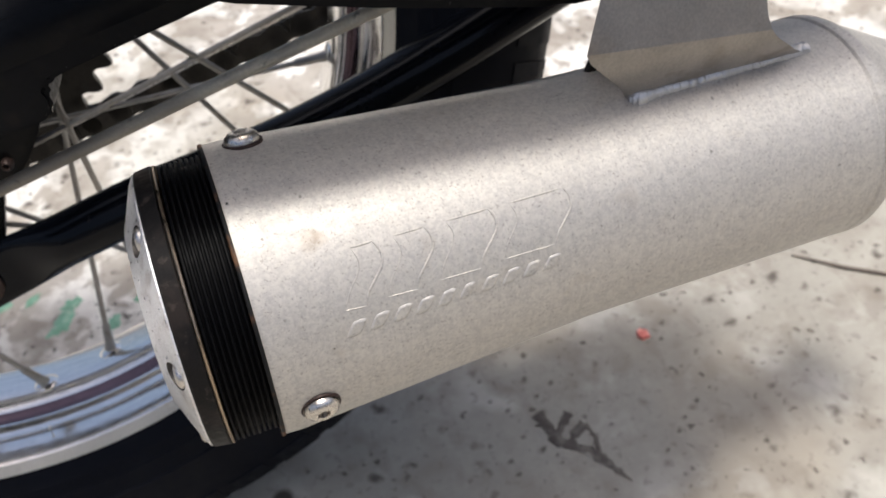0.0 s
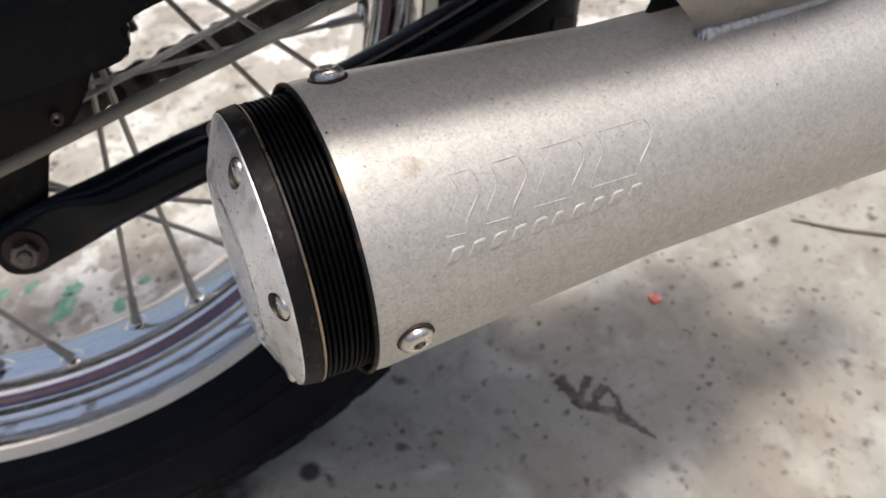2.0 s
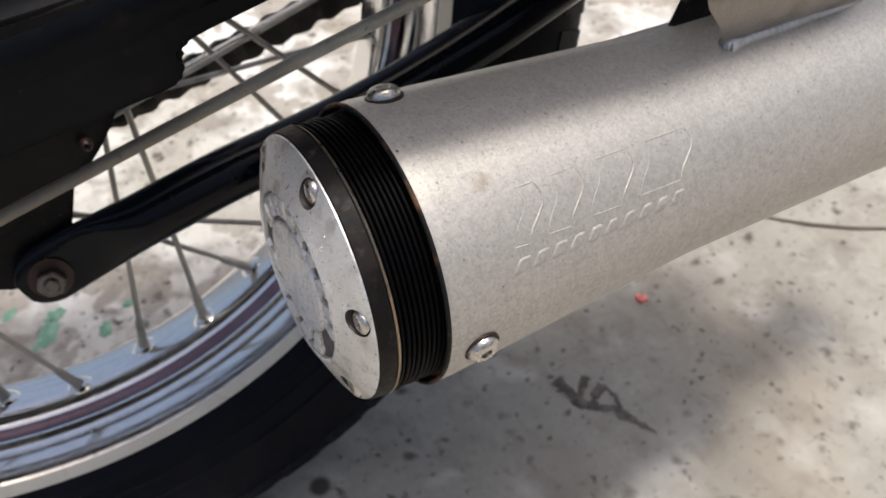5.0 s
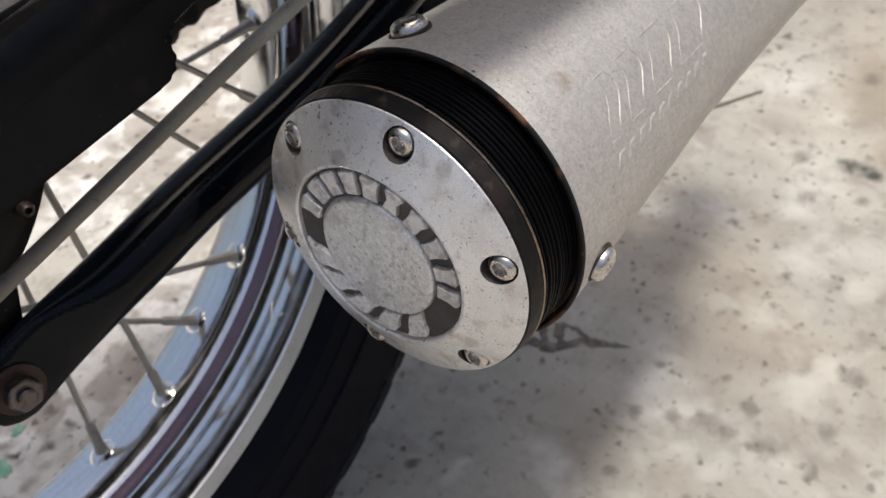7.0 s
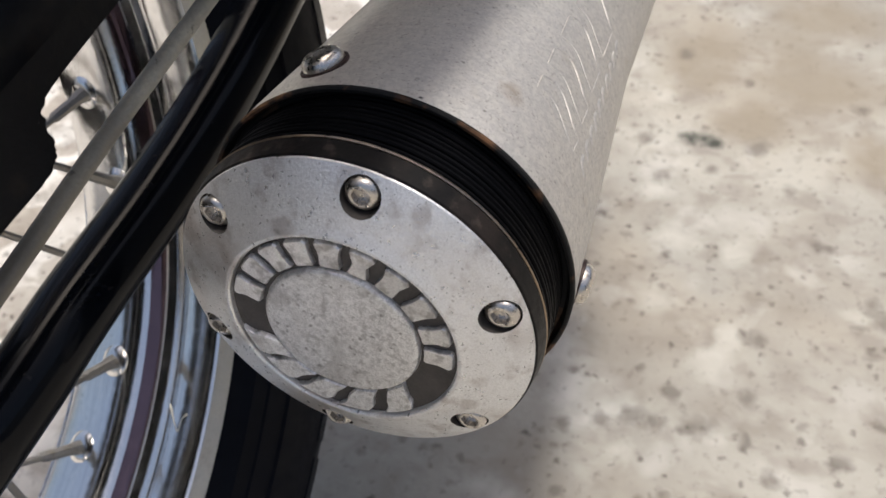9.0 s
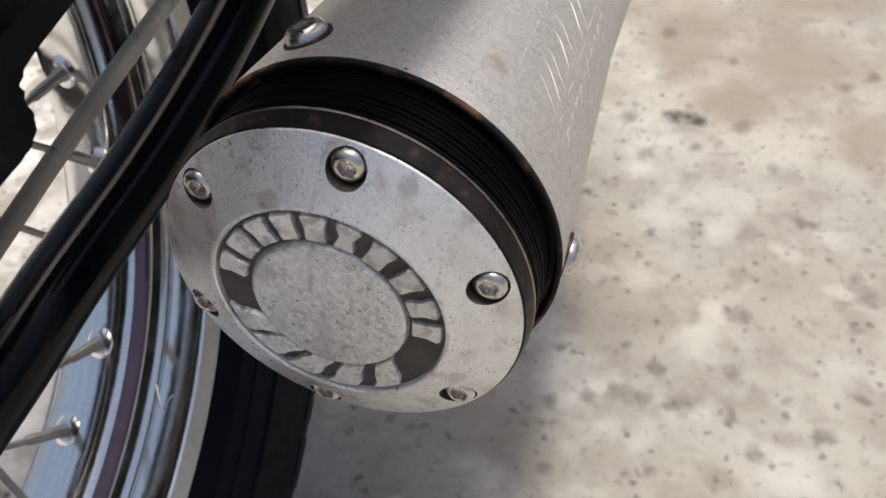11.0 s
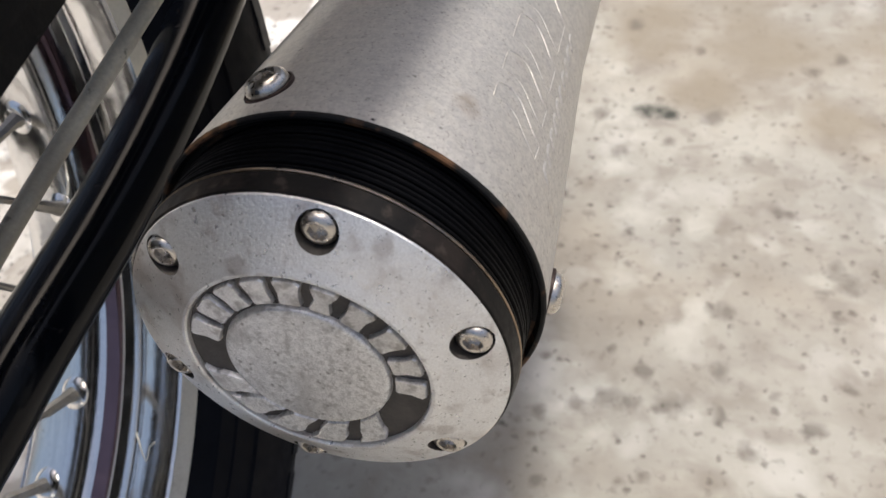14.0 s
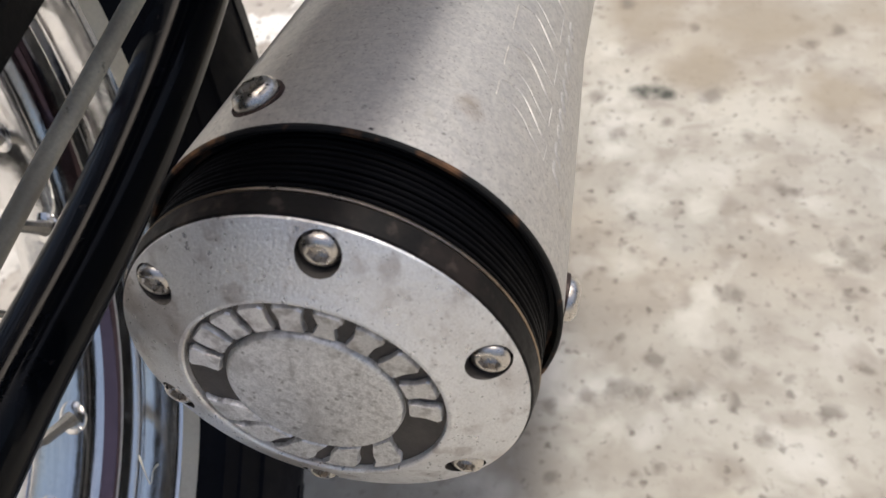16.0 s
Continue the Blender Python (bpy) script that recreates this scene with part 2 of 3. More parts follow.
BACK_STAINS = ((-0.021, 0.489, 0.016), (-0.008, 0.5, 0.014), (-0.03, 0.483, 0.012), (0.097, 0.554, 0.018), (0.07, 0.554, 0.012), (-0.043, 0.301, 0.016), (-0.068, 0.314, 0.012), (-0.025, 0.32, 0.014), (-0.145, 0.322, 0.02), (-0.12, 0.283, 0.014), (0.11, 0.476, 0.016), (0.161, 0.478, 0.018), (0.254, 0.501, 0.022), (0.126, 0.407, 0.012), (0.291, 0.551, 0.02), (0.077, 0.441, 0.012), (0.171, 0.466, 0.016))
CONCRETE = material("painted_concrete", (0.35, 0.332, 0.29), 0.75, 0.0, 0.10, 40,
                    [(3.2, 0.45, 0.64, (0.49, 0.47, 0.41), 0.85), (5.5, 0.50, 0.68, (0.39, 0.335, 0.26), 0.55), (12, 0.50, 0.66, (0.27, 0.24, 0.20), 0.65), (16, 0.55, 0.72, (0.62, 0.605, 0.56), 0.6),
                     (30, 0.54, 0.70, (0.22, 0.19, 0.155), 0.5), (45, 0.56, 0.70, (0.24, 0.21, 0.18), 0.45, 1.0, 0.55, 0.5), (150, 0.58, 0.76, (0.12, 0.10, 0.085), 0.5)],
                    # pale tone at high y carries part of the light there
                    0.0008, 0.1, 0.0, 0.3, far_lit=(0.80, 0.785, 0.74),
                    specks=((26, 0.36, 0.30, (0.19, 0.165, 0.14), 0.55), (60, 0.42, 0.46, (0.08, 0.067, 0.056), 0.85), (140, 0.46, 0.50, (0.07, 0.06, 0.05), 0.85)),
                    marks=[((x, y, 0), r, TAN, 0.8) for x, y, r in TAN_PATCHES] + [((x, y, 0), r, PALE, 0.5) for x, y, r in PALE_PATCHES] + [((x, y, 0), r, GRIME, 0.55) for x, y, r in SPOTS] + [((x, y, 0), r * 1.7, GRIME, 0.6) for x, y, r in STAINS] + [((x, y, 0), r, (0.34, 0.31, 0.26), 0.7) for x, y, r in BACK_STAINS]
                    # oil stain by the tyre, spread wider to hold the shade too
                    + [((x, y, 0), r, TAR_SHADE, 0.9) for x, y, r in ((-0.050, 0.100, 0.026), (-0.045, 0.085, 0.026), (-0.062, 0.086, 0.026), (-0.075, 0.092, 0.026), (-0.090, 0.094, 0.024), (-0.055, 0.072, 0.020))]
                    + [((-0.003, 0.080, 0), 0.0062, TAR_SHADE, 0.95, 0.3), ((0.441, -0.060, 0), 0.014, MOSSY, 0.9), ((0.443, -0.071, 0), 0.015, MOSSY, 0.95), ((0.440, -0.081, 0), 0.013, MOSSY, 0.9)])
SLEEVE = material("rusty_sooty_sleeve", (0.010, 0.010, 0.010), 0.6, 0.0, 0.4, 200, [(90, 0.52, 0.64, (0.16, 0.082, 0.042), 0.85)], 0.0001, 0.1, 0.0, 0.2)
BRACKET = material("grey_bracket", (0.62, 0.585, 0.54), 0.5, 1.0, 0.2, 250, [(60, 0.6, 0.72, (0.30, 0.24, 0.17), 0.4)], 0.0001)
PLASTER = material("grey_plaster", (0.37, 0.375, 0.385), 0.9, 0.0, 0.12, 3, [(12, 0.5, 0.7, (0.33, 0.31, 0.28), 0.4)], 0.002, 0.05, 0.0, 0.2)
RED = material("red_plastic", (0.76, 0.20, 0.16), 0.45, 0.0, 0.3, 200, [(300, 0.5, 0.6, (0.85, 0.42, 0.36), 0.6)])
GREEN = material("green_paint_flake", (0.22, 0.46, 0.32), 0.6, 0.0, 0.3, 200, [(150, 0.5, 0.65, (0.42, 0.55, 0.45), 0.6)])
SMEAR = material("dried_dirt", (0.105, 0.09, 0.077), 0.85, 0.0, 0.4, 300, [(120, 0.44, 0.62, (0.20, 0.18, 0.155), 0.8)], 0.0002)
TWIG = material("dry_twig", (0.17, 0.14, 0.115), 0.8, 0.0, 0.4, 300)
WELD = material("bright_weld", (0.66, 0.65, 0.64), 0.40, 1.0, 0.2, 400, None, 0.0003)

# ---- mesh helpers ----
WORLD = {}


def part(name, bm, mat, parent=None, m=None, label="", smooth=35.0):
    """Links a bmesh as one mesh object, placed by m in the world, under a thing or a part."""
    me = bpy.data.meshes.new(name)
    bmesh.ops.recalc_face_normals(bm, faces=bm.faces)
    for f in bm.faces:
        f.smooth = smooth > 0
    if smooth > 0:
        for e in bm.edges:
            if len(e.link_faces) == 2 and e.calc_face_angle(0) > radians(smooth):
                e.smooth = False
    bm.to_mesh(me)
    bm.free()
    me.materials.append(mat)
    return place(name, me, parent, m, label)


def place(name, me, parent=None, m=None, label=""):
    ob = new(name, me)
    m = m or Matrix.Identity(4)
    WORLD[ob.name] = m
    if parent:
        ob.parent = parent
        ob.matrix_basis = WORLD[parent.name].inverted() @ m
    else:
        ob.matrix_basis = m
    return tagged(ob, label)


def revolve(profile, seg=96, start=0.0, end=360.0):
    """Turns (along, radius) pairs round the local x axis."""
    bm = bmesh.new()
    full = abs(end - start) >= 360
    rings = []
    for k in range(seg if full else seg + 1):
        a = radians(start + (end - start) * k / seg)
        rings.append([bm.verts.new((x, r * math.cos(a), r * math.sin(a))) for x, r in profile])
    for k in range(seg):
        p, q = rings[k], rings[(k + 1) % len(rings)]
        for i in range(len(profile) - 1):
            bm.faces.new((p[i], p[i + 1], q[i + 1], q[i]))
    bmesh.ops.remove_doubles(bm, verts=bm.verts, dist=1e-7)
    return bm


def sweep(points, radius, seg=16, bm=None):
    """A round bar along points; radius may be a list; flat ends."""
    bm = bm or bmesh.new()
    pts = [Vector(p) for p in points]
    radii = radius if isinstance(radius, (list, tuple)) else [radius] * len(pts)
    rings, up = [], None
    for i, p in enumerate(pts):
        t = (pts[min(i + 1, len(pts) - 1)] - pts[max(i - 1, 0)]).normalized()
        up = (up - t * up.dot(t)).normalized() if up else t.orthogonal().normalized()
        side = t.cross(up)
        rings.append([bm.verts.new(p + radii[i] * (math.cos(2 * math.pi * k / seg) * up + math.sin(2 * math.pi * k / seg) * side)) for k in range(seg)])
    for p, q in zip(rings, rings[1:]):
        for k in range(seg):
            bm.faces.new((p[k], p[(k + 1) % seg], q[(k + 1) % seg], q[k]))
    bm.faces.new(rings[0][::-1])
    bm.faces.new(rings[-1])
    return bm


def slab(outline, depth, bevel=0.0, bm=None):
    """An outline of (x, z) pairs, thick by depth along y from 0 to -depth."""
    bm = bm or bmesh.new()
    face = bm.faces.new([bm.verts.new((x, 0, z)) for x, z in outline])
    new_geo = bmesh.ops.extrude_face_region(bm, geom=[face])["geom"]
    bmesh.ops.translate(bm, verts=[v for v in new_geo if isinstance(v, bmesh.types.BMVert)], vec=(0, -depth, 0))
    if bevel:
        bmesh.ops.bevel(bm, geom=bm.edges[:], offset=bevel, segments=2, affect="EDGES", clamp_overlap=True)
    return bm


def frame_of(origin, x, y, z):
    return Matrix((Vector((x[0], y[0], z[0], origin[0])), Vector((x[1], y[1], z[1], origin[1])), Vector((x[2], y[2], z[2], origin[2])), Vector((0, 0, 0, 1))))


# muffler frame: x runs from the end cap into the body, y across, z up
AX = Vector((0.9968, 0.0, -0.0805)).normalized()
MUF = frame_of((0, 0, 0.2699), AX, (0, 1, 0), AX.cross(Vector((0, 1, 0))))
# bike frame: leaning on its side stand; y is the wheel's axle
LEAN_A, YAW_A = radians(-12), radians(4.5)
AXLE = Vector((math.sin(YAW_A), math.cos(YAW_A) * math.cos(LEAN_A), math.cos(YAW_A) * math.sin(LEAN_A))).normalized()
FORE = (Vector((1, 0, 0)) - AXLE * AXLE.x).normalized()
BIKE = frame_of((-0.0995, 0.181, 0.3175), FORE, AXLE, FORE.cross(AXLE))
WHEEL = BIKE @ Matrix.Translation((0, 0.0065, 0)) @ Matrix.Rotation(radians(90), 4, "Z")

# ---- ground ----
bm = bmesh.new()
bmesh.ops.create_grid(bm, x_segments=1, y_segments=1, size=60)
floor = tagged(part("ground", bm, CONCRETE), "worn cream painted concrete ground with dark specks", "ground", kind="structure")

# unseen plain plastered walls, added to close the place and dim low-sky reflections
for name, (x, y), (lx, ly), high in (("added_wall_north", (0, 13.0), (18.15, 0.15), 1.9), ("added_wall_south", (0, -5.0), (18.15, 0.15), 1.9), ("added_wall_east", (9.0, 4.0), (0.15, 17.845), 1.9), ("added_wall_west", (-9.0, 4.0), (0.15, 17.845), 1.9)):
    bm = bmesh.new()
    bmesh.ops.create_cube(bm, size=1, matrix=Matrix.Translation((x, y, high / 2 - 0.02)) @ Matrix.Diagonal((lx, ly, high, 1)))
    tagged(part(name, bm, PLASTER, None, None, "unseen plain grey plastered wall added for reflections", 0), category="wall", kind="structure")


def blob(name, mat, x, y, length, width, turn, label, category, height=0.0008, seed=1, points=18, rag=0.35):
    """A thin uneven patch lying on the ground."""
    rnd = random.Random(seed)
    bm = bmesh.new()
    rim_pts, top = [], []
    for k in range(points):
        a = 2 * math.pi * k / points
        r = 1 - rag * rnd.random()
        p = Vector((math.cos(a) * length / 2 * r, math.sin(a) * width / 2 * r, 0))
        rim_pts.append(bm.verts.new(p))
        top.append(bm.verts.new(p * 0.86 + Vector((0, 0, height))))
    for k in range(points):
        bm.faces.new((rim_pts[k], rim_pts[(k + 1) % points], top[(k + 1) % points], top[k]))
    bm.faces.new(top)
    ob = part(name, bm, mat, None, pose(x, y, 0.0004, 0, 0, turn), label, 50)
    return tagged(ob, category=category)


blob("red_chip", RED, 0.2640, 0.0945, 0.0095, 0.0125, 20, "small bright red plastic chip on the concrete", "debris", 0.002, 3, 10)
for x, y, length, width, turn, seed, words in ((-0.125, 0.300, 0.046, 0.020, 62, 5, "chipped green paint flake on the concrete"), (-0.116, 0.315, 0.022, 0.016, 20, 9, "small green paint flake touching a larger one"), (-0.168, 0.337, 0.024, 0.012, 20, 6, "small green paint flake beside a larger one"),
                                               (-0.064, 0.297, 0.014, 0.009, 10, 8, "small green paint flake beside a larger one"), (-0.086, 0.281, 0.018, 0.012, 70, 7, "small green paint flake beside a larger one"), (-0.146, 0.334, 0.020, 0.009, 35, 4, "faded green paint flake beside a larger one")):
    tagged(blob("green_flake", GREEN, x, y, length, width, turn, words, "paint flake", 0.0006, seed, 16, 0.5), group="green flakes on the ground")
bm = sweep([(0.40, 0.110, 0.0012), (0.425, 0.083, 0.0014), (0.45, 0.062, 0.0012), (0.50, 0.03, 0.001)], [0.0006, 0.0015, 0.0015, 0.001], 8)
tagged(part("twig", bm, TWIG, None, None, "thin dark dry twig on the concrete"), category="twig")



def smear(strokes):
    """Flat crusted strokes of dried dirt on the ground."""
    bm = bmesh.new()
    for line, radii in strokes:
        n = len(line) - 1
        pts = [(*p, 0.0) for p in line]
        fine = [Vector(p) for p in pts[:1]]
        for p, q in zip(pts, pts[1:]):
            fine += [Vector(p).lerp(Vector(q), k / 6) for k in range(1, 7)]
        width = []
        for k, p in enumerate(fine):
            u = k / 6
            i = min(int(u), n - 1)
            width.append((radii[i] + (radii[i + 1] - radii[i]) * (u - i)) * (1 + 0.7 * noise.noise(p * 350)))
            p += Vector((noise.noise(p * 260), noise.noise(p * 260 + Vector((5, 0, 0))), 0)) * 0.0016
        sweep(fine, width, 8, bm)
    for v in bm.verts:
        v.co.z = 0.0003 + max(0.0, v.co.z) * 0.16
    return bm


bm = smear((([(0.1684, 0.0673), (0.1707, 0.0564), (0.1714, 0.0445), (0.1768, 0.0370), (0.1874, 0.0302), (0.1916, 0.0189), (0.1996, -0.0005)], [0.0044, 0.0034, 0.0042, 0.0028, 0.0026, 0.0034, 0.0005]),
            ([(0.1878, 0.0594), (0.1779, 0.0519), (0.1723, 0.0447)], [0.0046, 0.0020, 0.0024]), ([(0.1931, 0.0480), (0.1839, 0.0437), (0.1774, 0.0371)], [0.0048, 0.0026, 0.0022]),
            ([(0.1931, 0.0480), (0.1943, 0.0372), (0.1908, 0.0251)], [0.0022, 0.0012, 0.0016]), ([(0.1640, 0.0610), (0.1700, 0.0570), (0.1730, 0.0500)], [0.0012, 0.0020, 0.0014])))
tagged(part("dirt_smear", bm, SMEAR, None, None, "dark brown dried branching dirt smear on the concrete", 60), category="dirt")

motorcycle = new("motorcycle")
motorcycle.matrix_basis = Matrix.Translation((-0.1, 0.11, 0))
WORLD["motorcycle"] = Matrix.Translation((-0.1, 0.11, 0))
tagged(motorcycle, "black motorcycle with spoked chrome wheel and aluminium muffler", "motorcycle")


# ---- muffler ----
def r_body(a):
    """The can's radius: it flares towards the outlet."""
    x = max(0.0, 0.145 - a)
    return 0.0461 + 0.0525 * x


skin = [(0.0256 + 0.006 * k, r_body(0.0256 + 0.006 * k)) for k in range(40)]
bm = revolve([(0.045, r_body(0.045) - 0.0018), (0.0272, 0.0508), (0.0262, 0.0510), (0.0259, 0.0518)] + skin[1:] + [(0.2605, 0.0461), (0.2612, 0.0455), (0.2620, 0.0455), (0.2630, 0.0463),
              (0.2670, 0.0463), (0.2690, 0.0455), (0.273, 0.0430), (0.300, 0.031), (0.305, 0.025), (0.40, 0.0235)], 160)
for v in bm.verts:
    if v.co.x < 0.0268 and v.co.z ** 2 + v.co.y ** 2 > 0.0509 ** 2:
        a = math.atan2(v.co.z, v.co.y)
        v.co.x += 0.00035 * noise.noise(Vector((math.cos(a) * 9, math.sin(a) * 9, 0.3)))
body = part("muffler_body", bm, ALU, motorcycle, MUF, "dull speckled aluminium muffler can with embossed emblem")
part("core", revolve([(0.0105, 0.0462), (0.0285, 0.0462)], 64), SOOT, body, MUF, "black core behind the discs")
bm = revolve([(0.0300, 0.0480), (0.0280, 0.0482), (0.0280, 0.0500), (0.0256, 0.0508), (0.0250, 0.0512), (0.0250, 0.0519), (0.0254, 0.05235), (0.0263, 0.05235)], 96)
part("inner_sleeve", bm, SLEEVE, body, MUF, "black sooty inner sleeve")


def on_body(a, deg, lift=0.0):
    """A place on the muffler's skin: metres along it, degrees round it."""
    c, r = radians(deg), r_body(a) + lift
    return Vector((a, r * math.cos(c), r * math.sin(c)))


def radial(a, deg, lift=0.0):
    """A pose on the skin whose z points out and whose x runs along the muffler."""
    c = radians(deg)
    out = Vector((0, math.cos(c), math.sin(c)))
    return MUF @ frame_of(on_body(a, deg, lift), (1, 0, 0), out.cross(Vector((1, 0, 0))), out)


def button_head(radius, height, socket):
    """A domed screw head round z with a hexagon socket."""
    prof = [(-0.001, radius * 0.98), (height * 0.30, radius), (height * 0.62, radius * 0.93), (height * 0.88, radius * 0.78), (height, radius * 0.62), (height, socket * 1.3), (height * 0.95, socket * 1.12),
            (height * 0.3, socket), (height * 0.25, 0.00005)]
    bm = revolve(prof, 36)
    for v in bm.verts:
        d = math.hypot(v.co.y, v.co.z)
        if 0.5 * socket < d < socket * 1.2:
            k = math.cos(radians(30)) / math.cos((math.atan2(v.co.z, v.co.y) % radians(60)) - radians(30)) * 1.08
            v.co.y, v.co.z = v.co.y * k, v.co.z * k
    bmesh.ops.rotate(bm, verts=bm.verts, matrix=Matrix.Rotation(radians(-90), 3, "Y"))
    return bm


for deg in (71.0, 190.2, 310.0):
    part("body_screw", button_head(0.0058, 0.0032, 0.0019), STEEL, body, radial(0.039, deg, 0.0005), "domed stainless button screw")
    bm = revolve([(-0.0004, 0.0055), (-0.0004, 0.0067), (0.0004, 0.0067), (0.0007, 0.0061)], 32)
    bmesh.ops.rotate(bm, verts=bm.verts, matrix=Matrix.Rotation(radians(-90), 3, "Y"))
    part("screw_washer", bm, RUST, body, radial(0.039, deg, 0.0), "stained thin washer")


def smooth_line(points, steps=6):
    """A rounded line through points."""
    p = [Vector(q) for q in points]
    out = []
    for i in range(len(p) - 1):
        a, b, c, d = p[max(i - 1, 0)], p[i], p[i + 1], p[min(i + 2, len(p) - 1)]
        for k in range(steps):
            t = k / steps
            out.append(0.5 * ((2 * b) + (c - a) * t + (2 * a - 5 * b + 4 * c - d) * t * t + (3 * b - a - 3 * c + d) * t ** 3))
    return out + [p[-1]]


def embossed(line, radius, bm=None):
    """A fine raised line on the skin along (along, degrees) places, more than half sunk; it thins out at its ends."""
    n = len(line) - 1
    radii = [radius * min(1.0, 0.4 + 4 * min(k, n - k) / n) for k in range(n + 1)]
    return sweep([on_body(a, d, -radius * 0.35) for a, d in line], radii, 8, bm)


def low_block(outline, edge, lift):
    """A low raised block with sloping sides on the skin, round a closed outline of (along, degrees)."""
    bm = bmesh.new()
    n = len(outline)
    mid = sum((Vector(p) for p in outline), Vector((0, 0))) / n
    rings = []
    for k, up in ((1.0, -0.0003), (1.0 - edge, lift), (1.0 - 2.2 * edge, lift * 1.1)):
        rings.append([bm.verts.new(on_body(*(mid + (Vector(p) - mid) * k), up)) for p in outline])
    for p, q in zip(rings, rings[1:]):
        for k in range(n):
            bm.faces.new((p[k], p[(k + 1) % n], q[(k + 1) % n], q[k]))
    bm.faces.new(rings[-1])
    return bm


def dense_outline(corners, step=0.0012):
    arc = radians(1) * r_body(0.09)
    out = []
    for p, q in zip(corners, corners[1:] + corners[:1]):
        p, q = Vector(p), Vector(q)
        m = max(1, int(math.hypot(q.x - p.x, (q.y - p.y) * arc) / step))
        out += [p.lerp(q, k / m) for k in range(m)]
    return out


# embossed emblem: four flag shapes that grow in width, outlined by a rolled edge
for a0, a1 in ((0.0590, 0.0661), (0.0727, 0.0830), (0.0905, 0.1051), (0.1128, 0.1324)):
    edge = smooth_line([(a1, 131.1), (a1 + 0.0011, 133.2), (a1 + 0.0017, 136.0), (a1 + 0.0008, 140.0), (a1 - 0.0025, 144.4), (a1 - 0.0054, 148.3), (a1 - 0.0066, 152.4)])
    back = smooth_line([(a0 - 0.0064, 151.7), (a0 - 0.0036, 145.6), (a0 - 0.0001, 140.7), (a0 + 0.0014, 136.3), (a0, 131.2)])
    bm = embossed(edge, 0.00055)
    embossed(back, 0.00030, bm)
    embossed([back[-1].lerp(edge[0], k / 8) for k in range(9)], 0.00042, bm)
    embossed([edge[-1].lerp(back[0], k / 8) for k in range(9)], 0.00030, bm)
    part("embossed_flag", bm, ALU, body, MUF, "", 80)
# a row of slanted rolled bars under the flags
for k in range(10):
    a0, w = 0.0506 + 0.0076 * k, 0.0054 if k != 5 else 0.0044
    ol = [(a0, 161.9), (a0 + 0.0014, 159.2), (a0 + 0.0034, 156.2), (a0 + w * 0.6 + 0.0034, 155.9), (a0 + w + 0.0030, 156.5), (a0 + w + 0.0016, 159.3), (a0 + w - 0.0004, 161.9), (a0 + w * 0.5, 162.4)]
    part("embossed_bar", low_block(dense_outline(ol, 0.0009), 0.22, 0.00032), ALU, body, MUF, "", 80)

# welded mounting bracket
sec = [(-0.0064, 0.0450), (-0.0098, 0.0492), (-0.0130, 0.0542), (-0.0152, 0.0590), (-0.0163, 0.0630), (-0.0166, 0.0665), (-0.0164, 0.0698), (-0.0140, 0.0745), (-0.0085, 0.0850), (0.0015, 0.1040)]
rear_edge = (0.1690, 0.1655, 0.1610, 0.1555, 0.1508, 0.1468, 0.1452, 0.1475, 0.1530, 0.1580)
fore_edge = (0.2440, 0.2395, 0.2334, 0.2280, 0.2236, 0.2200, 0.2172, 0.2158, 0.2160, 0.2170)
bm = bmesh.new()
cols = []
for k in range(15):
    t = k / 14
    col = []
    for i, (y, z) in enumerate(sec):
        up = min(1.0, i / 5)
        col.append(bm.verts.new((rear_edge[i] + (fore_edge[i] - rear_edge[i]) * t, y, z + (0.0036 * (1 - t) - 0.0040 * t) * up)))
    cols.append(col)
for p, q in zip(cols, cols[1:]):
    for i in range(len(sec) - 1):
        bm.faces.new((p[i], p[i + 1], q[i + 1], q[i]))
bmesh.ops.solidify(bm, geom=bm.faces[:], thickness=0.0030)
bracket = part("mounting_bracket", bm, BRACKET, body, MUF, "bent aluminium mounting bracket welded on", 20)
# the leg's dark colour stands in for shade behind the bracket
part("bracket_leg", slab([(0.165, 0.040), (0.1663, 0.0442), (0.1695, 0.0527), (0.178, 0.056), (0.214, 0.056), (0.236, 0.040)], 0.003), CAST_DARK, body, MUF @ Matrix.Translation((0, 0.018, 0)), "rear leg of the bracket, coloured dark for shade")
bm = revolve([(0.0, 0.0090), (-0.0008, 0.0094), (-0.0008, 0.0112), (0.0, 0.0116)], 40)
lean = Matrix.Rotation(radians(90), 4, "Z") @ Matrix.Rotation(radians(-28), 4, "Y")
part("bolt_ring", bm, NUT, body, MUF @ Matrix.Translation((0.1755, -0.0084, 0.0868)) @ lean, "dull ring mark of the bracket bolt")
rnd = random.Random(4)
path, radii = [], []
for k in range(180):
    t = k / 179
    path.append(on_body(0.1690 + 0.0765 * t, 99.6 - 2.6 * t + 0.5 * rnd.random(), -0.0002))
    ripple = (-0.12, -0.05, 0.0, 0.03, 0.05, 0.04, 0.01, -0.05)[k % 8] * min(1.0, k / 40)
    radii.append((0.0050 - 0.0023 * min(1.0, k / 24)) * min(1.0, 0.35 + k / 12) * (1 + ripple) * (0.98 + 0.04 * rnd.random()))
bm = sweep(path, radii, 14)
part("weld_bead", bm, WELD, body, MUF, "rippled bright weld bead", 60)

